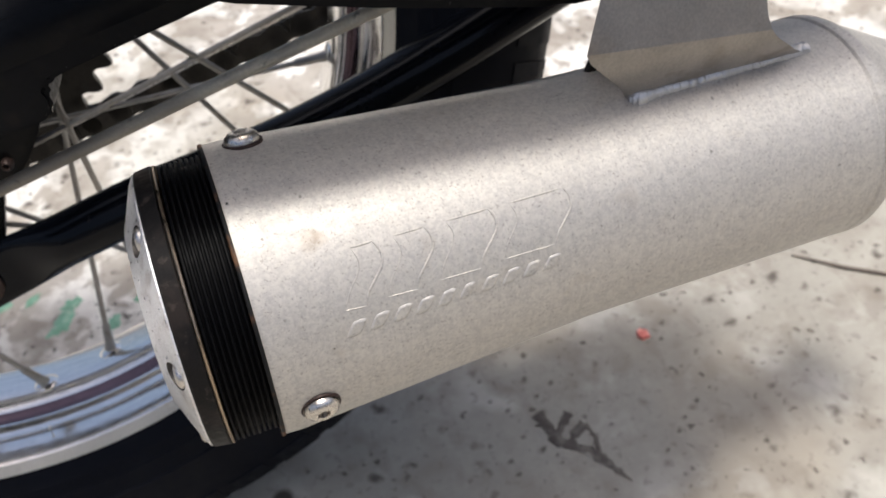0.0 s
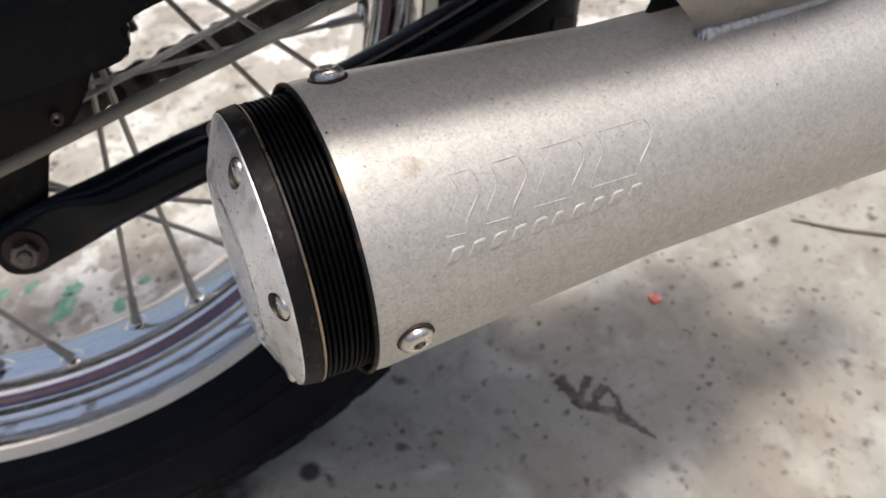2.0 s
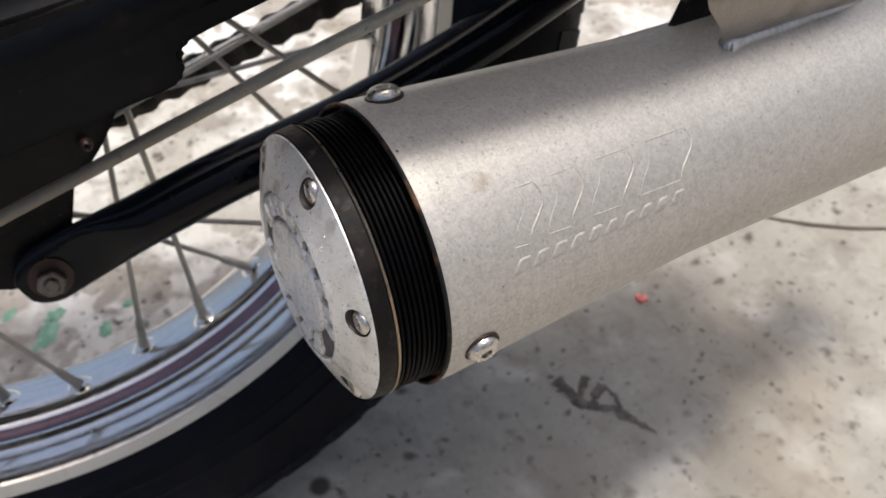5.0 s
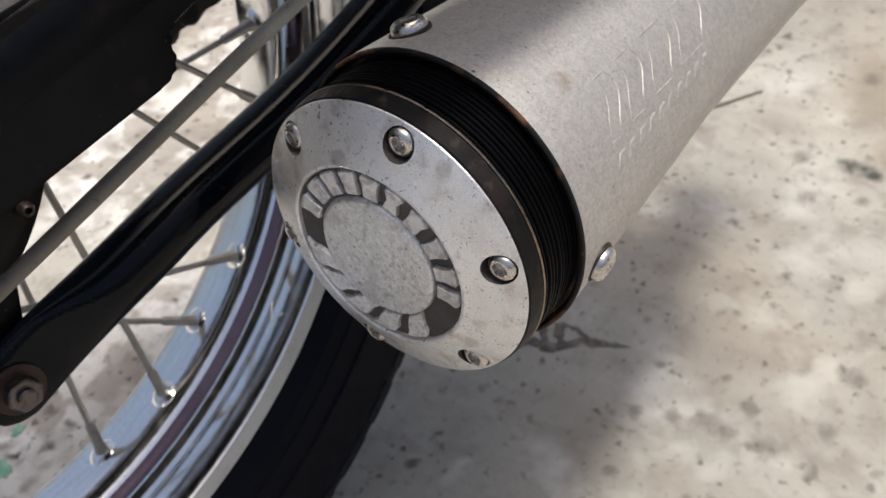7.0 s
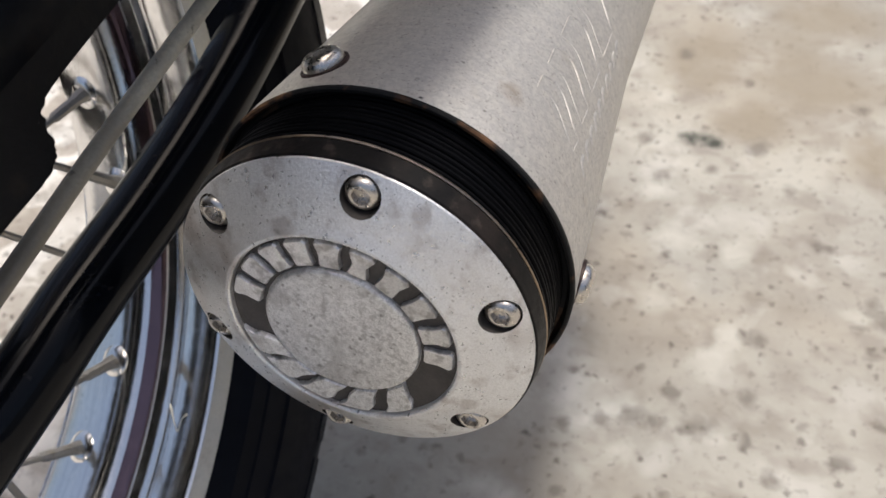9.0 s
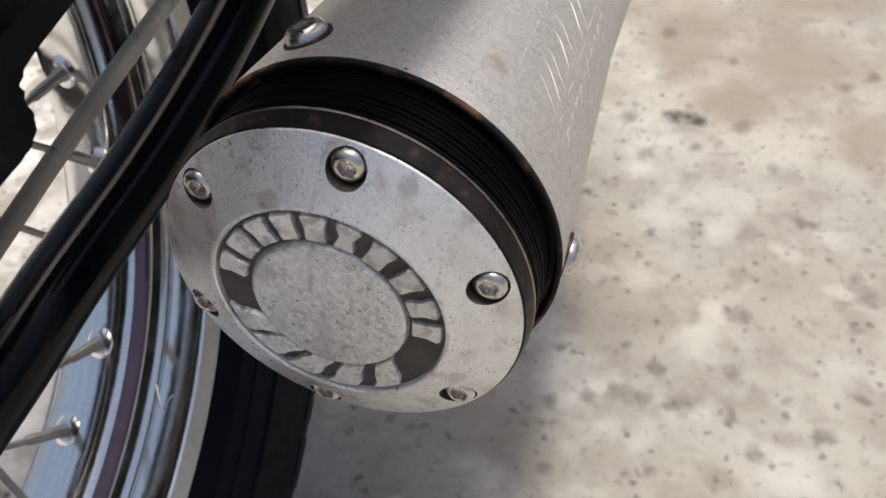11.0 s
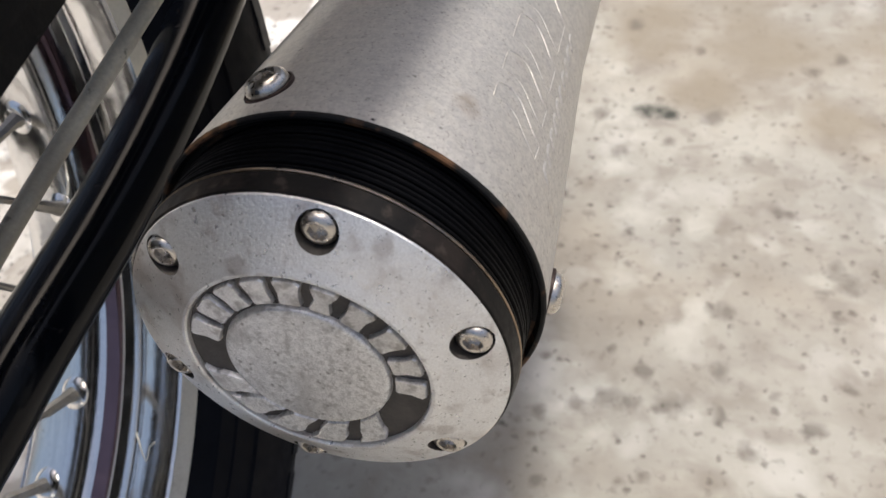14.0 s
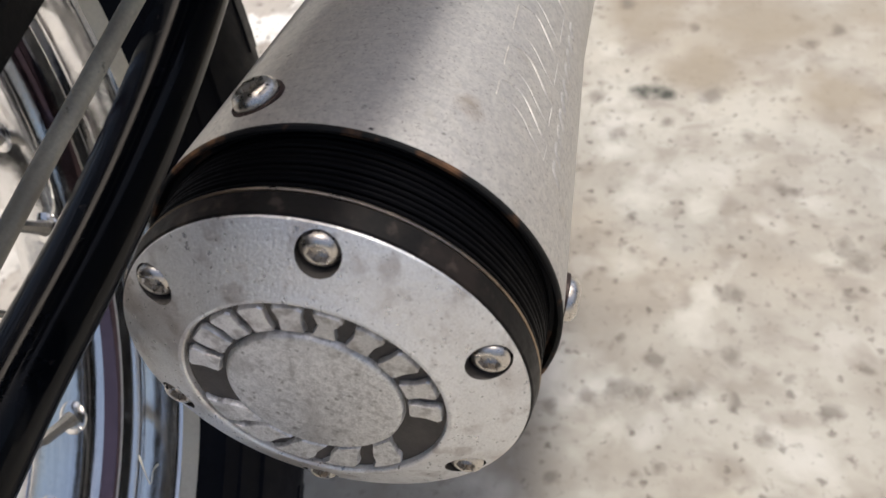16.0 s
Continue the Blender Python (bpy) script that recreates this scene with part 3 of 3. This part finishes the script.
# diffuser discs between body and cap
for k in range(10):
    a = 0.0106 + 0.00182 * k
    r = 0.0488 + (0.0002 if k % 3 == 1 else 0.0)
    part("diffuser_disc", revolve([(a, 0.040), (a, r - 0.0004), (a + 0.0003, r), (a + 0.0009, r), (a + 0.0012, r - 0.0004), (a + 0.0012, 0.040)], 96), SOOT, motorcycle, MUF)
part("first_disc", revolve([(0.0090, 0.040), (0.0090, 0.0490), (0.0093, 0.0493), (0.0099, 0.0490), (0.0099, 0.040)], 96), BRASS, motorcycle, MUF, "thin disc with worn bare edge")

# end cap: dark band, cone with screw pockets, ring recess and raised centre
bm = revolve([(0.0088, 0.040), (0.0088, 0.0488), (0.0083, 0.0492), (0.0032, 0.0484), (0.0028, 0.0479), (0.0034, 0.0460)], 128)
part("cap_band", bm, CAST_DARK, motorcycle, MUF, "sooty dark rim band of the end cap")
bm = revolve([(0.0060, 0.0), (0.0060, 0.0470), (0.0027, 0.0479), (0.0022, 0.0478), (0.0013, 0.0462), (0.0002, 0.0438), (-0.0019, 0.0388), (-0.0030, 0.0358), (-0.0037, 0.0338), (-0.0044, 0.0326), (-0.0048, 0.0316), (-0.0048, 0.0309), (-0.0044, 0.0305),
              (-0.0030, 0.0303), (-0.0030, 0.0205), (-0.0030, 0.0)], 128)
bmesh.ops.recalc_face_normals(bm, faces=bm.faces)
cap = part("end_cap", bm, CAST, motorcycle, MUF, "weathered cast aluminium end cap")
cut = bmesh.new()
SCREWS = [Vector((0.0, 0.0422 * math.cos(radians(42.0 + 60 * k)), 0.0422 * math.sin(radians(42.0 + 60 * k)))) for k in range(6)]
for c in SCREWS:
    m = Matrix.Translation(c + Vector((-0.0064, 0, 0))) @ Matrix.Rotation(radians(90), 4, "Y")
    bmesh.ops.create_cone(cut, cap_ends=True, segments=28, radius1=0.0048, radius2=0.0048, depth=0.02, matrix=m)
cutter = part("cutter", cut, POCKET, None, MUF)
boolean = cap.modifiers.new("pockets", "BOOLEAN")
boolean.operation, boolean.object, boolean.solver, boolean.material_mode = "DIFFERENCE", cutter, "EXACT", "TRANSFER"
bpy.context.view_layer.update()
cut_mesh = bpy.data.meshes.new_from_object(cap.evaluated_get(bpy.context.evaluated_depsgraph_get()))
cap.modifiers.clear()
cap.data = cut_mesh
bm = bmesh.new()
bm.from_mesh(cut_mesh)
for f in bm.faces:
    f.smooth = True
for e in bm.edges:
    e.smooth = len(e.link_faces) == 2 and e.calc_face_angle(0) < radians(14)
bm.to_mesh(cut_mesh)
bm.free()
bpy.data.objects.remove(cutter)
part("centre_boss", revolve([(-0.0028, 0.0208), (-0.0043, 0.0206), (-0.0047, 0.0202), (-0.0048, 0.0194), (-0.0048, 0.0)], 96), PITTED, cap, MUF, "pitted raised centre of the cap", 40)
part("ring_recess", revolve([(-0.0032, 0.0302), (-0.0032, 0.0209)], 96), RECESS, cap, MUF, "dark recessed ring")
for c in SCREWS:
    m = MUF @ Matrix.Translation(c + Vector((0.0017, 0, 0))) @ Matrix.Rotation(radians(-90), 4, "Y")
    part("cap_screw", button_head(0.0043, 0.0023, 0.0020), STEEL, cap, m, "small stainless socket screw")


def cap_shape(deg, span, r0, r1, outline, skew=0.0):
    """A raised shape on the ring: (across, outwards) places, spread over span degrees from r0 to r1."""
    bm = bmesh.new()

    def ring(points, a, k):
        out = []
        for (u, w), (u2, w2) in zip(points, points[1:] + points[:1]):
            for j in range(3):
                x, y = u + (u2 - u) * j / 3, w + (w2 - w) * j / 3
                y = 0.5 + (y - 0.5) * k
                r, g = r0 + (r1 - r0) * y, radians(deg + span * x * k + skew * (y - 0.5))
                out.append(bm.verts.new((a, r * math.cos(g), r * math.sin(g))))
        return out

    def close(p):
        return [bm.edges.get((a, b)) or bm.edges.new((a, b)) for a, b in zip(p, p[1:] + p[:1])]

    def join(p, q):
        for k in range(len(p)):
            bm.faces.new((p[k], p[(k + 1) % len(p)], q[(k + 1) % len(q)], q[k]))

    rings = [ring(outline, a, k) for a, k in ((-0.0028, 1.0), (-0.0042, 0.97), (-0.0046, 0.90))]
    for p, q in zip(rings, rings[1:]):
        join(p, q)
    rim_edges = close(rings[-1])
    bmesh.ops.triangle_fill(bm, use_beauty=True, edges=rim_edges)
    return bm


for deg, span, waist in ((20, 14, 0.10), (39, 14, 0.0), (57, 13.5, 0.08), (74, 13, 0.05), (91, 14, 0.08), (108.5, 13.5, 0.2), (127, 14, 0.08), (147.5, 14, 0.05), (167, 13, 0.1), (184, 12.5, 0.1)):
    outline = [(-0.5, 0.06), (-0.5 + waist, 0.5), (-0.5, 0.92), (-0.4, 1), (0.36, 1), (0.5, 0.9), (0.5 - waist, 0.5), (0.5, 0.06), (0.42, 0), (-0.42, 0)]
    part("raised_block", cap_shape(deg, span, 0.0218, 0.0296, outline), LETTER, cap, MUF, "", 30)
FLAG = [(-0.5, 0), (-0.42, 0.25), (-0.44, 0.5), (-0.56, 0.75), (-0.5, 1), (0.5, 1), (0.44, 0.75), (0.56, 0.5), (0.58, 0.25), (0.5, 0)]
for deg in (333.5, 312, 288.5, 264, 237.5):
    part("raised_chevron", cap_shape(deg, 17.5, 0.0210, 0.0296, FLAG, 13), PITTED, cap, MUF, "", 30)

# ---- wheel ----
half = [(-0.0412, 0.2308), (-0.0402, 0.2300), (-0.0396, 0.2296), (-0.0388, 0.2293), (-0.0360, 0.2287), (-0.0330, 0.2282), (-0.0300, 0.2279), (-0.0265, 0.2278), (-0.0235, 0.2280), (-0.0222, 0.2281), (-0.0216, 0.2279), (-0.0209, 0.2266), (-0.0203, 0.2258), (-0.0197, 0.2257), (-0.0190, 0.2262), (-0.0160, 0.2246),
        (-0.0152, 0.2229), (-0.0145, 0.2218), (-0.0140, 0.2213), (-0.0130, 0.2202), (-0.0116, 0.2182), (-0.0100, 0.2165), (-0.0078, 0.2151), (-0.0045, 0.2142), (0.0, 0.2139)]
far_side = [(0.0060, 0.2139), (0.0130, 0.2140), (0.0190, 0.2142), (0.0212, 0.2147), (0.0224, 0.2158), (0.0235, 0.2180), (0.0260, 0.2215), (0.0320, 0.2255), (0.0402, 0.2303), (0.0430, 0.2325)]
prof = half + far_side
rim = part("rim", revolve(prof, 180), CHROME, motorcycle, WHEEL, "polished chrome wheel rim", 25)
for side in (-1, 1):
    lip = [(0.0406, 0.2316), (0.0409, 0.2306), (0.0415, 0.2304), (0.0447, 0.2337), (0.0455, 0.2348), (0.0450, 0.2358), (0.0435, 0.2370)]
    part("rim_lip", revolve([(side * a, r) for a, r in lip], 180), LIP if side < 0 else CHROME, rim, WHEEL, "dull cream rim edge" if side < 0 else "polished rim edge", 25)
# added strip whose colour imitates a dark reflection in the slope
part("reflection_band", revolve([(-0.0158, 0.2236), (-0.0154, 0.2227), (-0.0147, 0.2216), (-0.0142, 0.2211), (-0.0132, 0.2200), (-0.0122, 0.2186)], 180), RIM_REFLECTION, rim, WHEEL, "dark maroon reflection painted on the rim slope", 40)
half = [(-0.0430, 0.2340), (-0.0453, 0.2353), (-0.0475, 0.2380), (-0.0505, 0.2430), (-0.0515, 0.2436), (-0.0535, 0.2500), (-0.0545, 0.2506), (-0.0566, 0.2600), (-0.0580, 0.2608), (-0.0584, 0.276), (-0.0550, 0.292), (-0.0480, 0.305), (-0.036, 0.3145), (-0.018, 0.3205), (0.0, 0.3225)]
prof = half + [(-s, r) for s, r in half[-2::-1]]
tyre = part("tyre", revolve(prof, 180), RUBBER, motorcycle, WHEEL, "black rubber tyre with dusty sidewall")
lug = bmesh.new()
outer = [(-0.0555, 0.2905), (-0.0480, 0.3050), (-0.0400, 0.3120), (-0.0300, 0.3172)]
grid = []
for k in range(4):
    a = radians(-2.2 + 4.4 * k / 3)
    grid.append([[lug.verts.new((x - up * 0.6, (r + up) * math.cos(a + shift), (r + up) * math.sin(a + shift))) for up in (-0.001, 0.0006)] for (x, r), shift in zip(outer, (0.0, 0.004, 0.012, 0.020))])
for k in range(3):
    for i in range(3):
        p, q, r, t = grid[k][i], grid[k][i + 1], grid[k + 1][i + 1], grid[k + 1][i]
        lug.faces.new((p[1], q[1], r[1], t[1]))
for k in range(3):
    for i in (0, 3):
        lug.faces.new((grid[k][i][0], grid[k][i][1], grid[k + 1][i][1], grid[k + 1][i][0]))
for i in range(3):
    for k in (0, 3):
        lug.faces.new((grid[k][i][0], grid[k][i][1], grid[k][i + 1][1], grid[k][i + 1][0]))
lug_mesh = part("tread_block", lug, RUBBER, tyre, WHEEL, "", 40).data
for k in range(1, 60):
    place("tread_block", lug_mesh, tyre, WHEEL @ Matrix.Rotation(radians(6 * k), 4, "X"))
for k in range(60):
    place("tread_block", lug_mesh, tyre, WHEEL @ Matrix.Rotation(radians(180), 4, "Z") @ Matrix.Rotation(radians(6 * k + 3), 4, "X"))
# two short pale lines on the inside of the rim
for line in (((-0.018, -90.5), (-0.021, -90.7), (-0.0237, -90.95), (-0.0255, -90.7), (-0.0275, -90.4), (-0.032, -90.1)), ((-0.0167, -52.3), (-0.0226, -54.8), (-0.0286, -56.9), (-0.0295, -55.6), (-0.0320, -54.9))):
    pts = [Vector((a, -0.2283 * math.cos(radians(g)), 0.2283 * math.sin(radians(g)))) for a, g in line]
    part("rim_mark", sweep(smooth_line(pts, 4), [0.0003] + [0.0006] * (4 * len(pts) - 5) + [0.0003], 6), LIP, rim, WHEEL, "short pale mark on the polished rim", 60)
hub = part("hub", revolve([(-0.062, 0.02), (-0.062, 0.080), (-0.058, 0.087), (-0.030, 0.087), (-0.026, 0.075), (-0.015, 0.05), (0.03, 0.05), (0.032, 0.075), (0.042, 0.075), (0.045, 0.02)], 72), FLATBLACK, motorcycle, WHEEL, "black brake drum hub")
for k in range(36):
    ang = radians(-80.5 + 10 * k)
    side = 1 if k % 2 == 0 else -1
    swing = radians(66 if k % 4 < 2 else -66)
    p0 = Vector((side * 0.030 - 0.002, -0.076 * math.cos(ang + swing), 0.076 * math.sin(ang + swing)))
    p1 = Vector((side * 0.004 + 0.004, -0.2144 * math.cos(ang), 0.2144 * math.sin(ang)))
    d = (p1 - p0).normalized()
    part("spoke", sweep([p0, p1 - d * 0.012], 0.0015, 8), SPOKE, rim, WHEEL)
    part("nipple", sweep([p1 - d * 0.018, p1 - d * 0.017, p1 - d * 0.006, p1 - d * 0.003, p1 + d * 0.001], [0.0018, 0.0023, 0.0025, 0.0030, 0.0034], 8), SPOKE, rim, WHEEL)
    out = (p1 - Vector((p1.x, 0, 0))).normalized()
    seat = p1 - out * 0.0002
    part("nipple_seat", sweep([seat + out * 0.002, seat - out * 0.0002, seat - out * 0.0009, seat - out * 0.0015, seat - out * 0.0018], [0.0074, 0.0070, 0.0062, 0.0050, 0.0038], 18), CHROME, rim, WHEEL)
part("plate_bolt", button_head(0.0026, 0.004, 0.001), RUST, hub, BIKE @ Matrix.Translation((0.0555, -0.0555, -0.058)) @ Matrix.Rotation(radians(90), 4, "X"), "small dull bolt")

ol = [(-0.055, 0.0), (-0.06, -0.050), (-0.030, -0.100), (0.004, -0.116), (0.016, -0.117), (0.027, -0.110), (0.036, -0.096), (0.0412, -0.084), (0.0470, -0.070), (0.0530, -0.056), (0.0580, -0.036), (0.058, 0.0)]
part("brake_plate_lug", slab(ol, 0.007, 0.0012), FLATBLACK, hub, BIKE @ Matrix.Translation((0, -0.0400, 0)), "black lug of the brake plate")

# ---- drive ----
teeth = 45
ol = []
for k in range(teeth * 6):
    a = 2 * math.pi * k / (teeth * 6) + radians(4.8)
    r = (0.1118, 0.1094, 0.1052, 0.1038, 0.1052, 0.1094)[k % 6]
    ol.append((r * math.cos(a), r * math.sin(a)))
bm = bmesh.new()
rings = []
for y in (0.0, -0.006):
    outer = [bm.verts.new((x, y, z)) for x, z in ol]
    inner = [bm.verts.new((x * 0.084 / math.hypot(x, z), y, z * 0.084 / math.hypot(x, z))) for x, z in ol]
    rings.append((outer, inner))
for k in range(len(ol)):
    n = (k + 1) % len(ol)
    (a, b), (c, d) = rings
    for quad in ((a[k], a[n], b[n], b[k]), (c[k], d[k], d[n], c[n]), (a[k], c[k], c[n], a[n]), (b[k], b[n], d[n], d[k])):
        bm.faces.new(quad)
for k in range(5):
    m = Matrix.Rotation(radians(72 * k + 20), 4, "Y") @ Matrix.Translation((0.065, -0.003, 0)) @ Matrix.Diagonal((0.042, 0.0058, 0.016, 1))
    bmesh.ops.create_cube(bm, size=1, matrix=m)
part("sprocket", bm, CHAINM, motorcycle, BIKE @ Matrix.Translation((0, 0.063, 0)), "oily toothed rear sprocket", 0)
# lower chain run
c0, c1 = Vector((0.03, 0, -0.1010)), Vector((0.50, 0, -0.0115))
run = (c1 - c0).normalized()
tilt = math.atan2(run.z, run.x)


def link_plate():
    """A waisted side plate of a chain link, along x."""
    pitch, r = 0.0159, 0.0072
    ol = []
    for k in range(9):
        a = radians(-90 + 180 * k / 8)
        ol.append((pitch / 2 + r * math.cos(a), r * math.sin(a)))
    ol.append((0, 0.0054))
    for k in range(9):
        a = radians(90 + 180 * k / 8)
        ol.append((-pitch / 2 + r * math.cos(a), r * math.sin(a)))
    ol.append((0, -0.0054))
    return slab(ol, 0.0018)


plate_mesh = None
for k in range(28):
    c = c0 + run * (0.0159 * k)
    for s in ((0.056, 0.068) if k % 2 else (0.0585, 0.0655)):
        m = BIKE @ Matrix.Translation((c.x, s + 0.0018, c.z)) @ Matrix.Rotation(-tilt, 4, "Y")
        if plate_mesh is None:
            plate_mesh = part("chain_link", link_plate(), CHAINM, motorcycle, m, "oily dark chain link").data
        else:
            place("chain_link", plate_mesh, motorcycle, m)
    part("chain_roller", sweep([(c.x + run.x * 0.008, 0.056, c.z + run.z * 0.008), (c.x + run.x * 0.008, 0.070, c.z + run.z * 0.008)], 0.005, 12), CHAINM, motorcycle, BIKE)
part("chain_guard_rod", sweep([(0.050, 0.045, -0.0885), (0.1865, 0.045, -0.058), (0.45, 0.045, 0.002)], 0.0017, 10), STEEL, motorcycle, BIKE, "thin bright steel chain guard rod")

# ---- swingarm, brake stay and cable ----
ol = [(-0.075, 0.004), (-0.072, -0.020), (-0.050, -0.0385), (0.044, -0.0279), (0.0862, -0.0235), (0.0908, -0.0231), (0.0949, -0.0219), (0.0975, -0.0194), (0.0985, -0.0155), (0.0978, -0.0125), (0.1005, -0.0098),
      (0.107, -0.0080), (0.124, -0.0050), (0.159, 0.0012), (0.48, 0.030), (0.48, 0.075), (0.20, 0.032), (0.13, 0.017), (0.06, 0.0122), (-0.060, 0.0085)]
swing_arm = part("swingarm", slab(ol, 0.036, 0.002), FLATBLACK, motorcycle, BIKE @ Matrix.Translation((0, -0.084, 0)), "grimy black swingarm with axle plate")
part("arm_tube", sweep([(-0.072, -0.1045, -0.008), (0.06, -0.1045, 0.0005), (0.11, -0.1045, 0.0075), (0.142, -0.1045, 0.0122), (0.20, -0.1045, 0.027), (0.40, -0.1045, 0.060)], 0.0172, 28), SWING, swing_arm, BIKE, "rounded black swingarm tube", 60)
bm = revolve([(0.0, 0.006), (0.0, 0.013), (0.006, 0.013), (0.010, 0.011), (0.010, 0.007), (0.004, 0.006)], 32)
part("axle_nut", bm, FLATBLACK, swing_arm, BIKE @ Matrix.Translation((0.0, -0.119, 0.0)) @ Matrix.Rotation(radians(-90), 4, "Z"), "black axle nut")


def stay_arm():
    """A tube whose end is hammered flat and rounded round its bolt."""
    path = smooth_line([(0.007, -0.1105), (0.011, -0.1092), (0.019, -0.1068), (0.036, -0.1025), (0.052, -0.0990), (0.075, -0.0945), (0.105, -0.0890), (0.15, -0.0835), (0.19, -0.0760), (0.235, -0.0640), (0.30, -0.0420), (0.42, 0.0)], 5)
    bm = bmesh.new()
    rings = []
    for i, p in enumerate(path):
        q = (path[min(i + 1, len(path) - 1)] - path[max(i - 1, 0)]).normalized()
        nrm = Vector((-q.y, q.x))
        f = min(1.0, max(0.0, (p.x - 0.032) / 0.034))
        f = f * f * (3 - 2 * f)
        tip = min(1.0, max(0.0, (p.x - 0.0055) / 0.0135))
        wide = (0.0138 * (1 - f) + 0.0120 * f) * math.sqrt(max(0.03, 1 - (1 - tip) ** 2))
        thick = 0.0038 * (1 - f) + 0.0120 * f
        ramp = min(1.0, max(0.0, (0.090 - p.x) / 0.060))
        ramp = ramp * ramp * (3 - 2 * ramp)
        p = p + Vector((0.0010, -0.0042)) * ramp
        ring = []
        for k in range(24):
            a = 2 * math.pi * k / 24
            ca, sa = math.cos(a), math.sin(a)
            e = 0.55 * (1 - f) + 1.0 * f
            ca, sa = math.copysign(abs(ca) ** e, ca), math.copysign(abs(sa) ** e, sa)
            ring.append(bm.verts.new((p.x + nrm.x * wide * ca, -0.060 + 0.009 * ramp + thick * sa, p.y + nrm.y * wide * ca)))
        rings.append(ring)
    for p, q in zip(rings, rings[1:]):
        for k in range(24):
            bm.faces.new((p[k], p[(k + 1) % 24], q[(k + 1) % 24], q[k]))
    bm.faces.new(rings[0][::-1])
    bm.faces.new(rings[-1])
    return bm


stay = part("brake_stay", stay_arm(), PAINT, motorcycle, BIKE, "glossy black tubular brake stay with flattened end", 50)
ON_STAY = BIKE @ Matrix.Translation((0.0205, -0.0550, -0.1107)) @ Matrix.Rotation(radians(-90), 4, "Z")
part("stay_washer", revolve([(0, 0.004), (0, 0.0092), (0.0014, 0.0092), (0.0016, 0.004)], 36), RUST, stay, ON_STAY, "rusty flat washer")
bm = bmesh.new()
bmesh.ops.create_cone(bm, cap_ends=True, segments=6, radius1=0.0064, radius2=0.0064, depth=0.005, matrix=Matrix.Translation((0.0046, 0, 0)) @ Matrix.Rotation(radians(90), 4, "Y"))
bmesh.ops.bevel(bm, geom=bm.edges[:], offset=0.0006, segments=1, affect="EDGES")
part("stay_nut", bm, NUT, stay, ON_STAY, "worn hexagon nut", 20)
part("stud_end", sweep([(0.004, 0, 0), (0.0085, 0, 0), (0.0092, 0, 0)], [0.0032, 0.0032, 0.0024], 20), NUT, stay, ON_STAY, "threaded stud end")
part("brake_cable", sweep(smooth_line([(-0.12, -0.080, -0.0950), (0.010, -0.0850, -0.0655), (0.0495, -0.0872, -0.0568), (0.0858, -0.0886, -0.0491), (0.12, -0.0888, -0.0424), (0.165, -0.0925, -0.0325), (0.32, -0.105, 0.000)]), 0.0027, 14), CABLE, motorcycle, BIKE, "dirty grey sheathed brake cable")

# ---- upper parts of the machine, and an added shade bar ----
ol = [(0.10, 0.030), (0.16, 0.006), (0.2135, -0.0098), (0.2715, -0.0245), (0.36, -0.030), (0.46, 0.02), (0.48, 0.10), (0.40, 0.13), (0.18, 0.13), (0.11, 0.09)]
part("side_cover", slab(ol, 0.025, 0.006), FLATBLACK, motorcycle, BIKE @ Matrix.Translation((0, -0.118, 0)), "black side cover")
# unseen bar, added overhead and widened to shade the top of the muffler
bm = sweep(smooth_line([(0.016, -0.010, 0.404), (0.05, -0.010, 0.405), (0.10, -0.008, 0.407), (0.18, -0.005, 0.409), (0.29, 0.0, 0.411)]), 0.0105, 16)
for v in bm.verts:
    v.co.y = -0.0012 - 0.02 * v.co.x + (v.co.y + 0.010 - 0.04 * v.co.x) * 1.84
part("shade_bar", bm, RUBBER, motorcycle, None, "unseen black bar added to shade the muffler top")
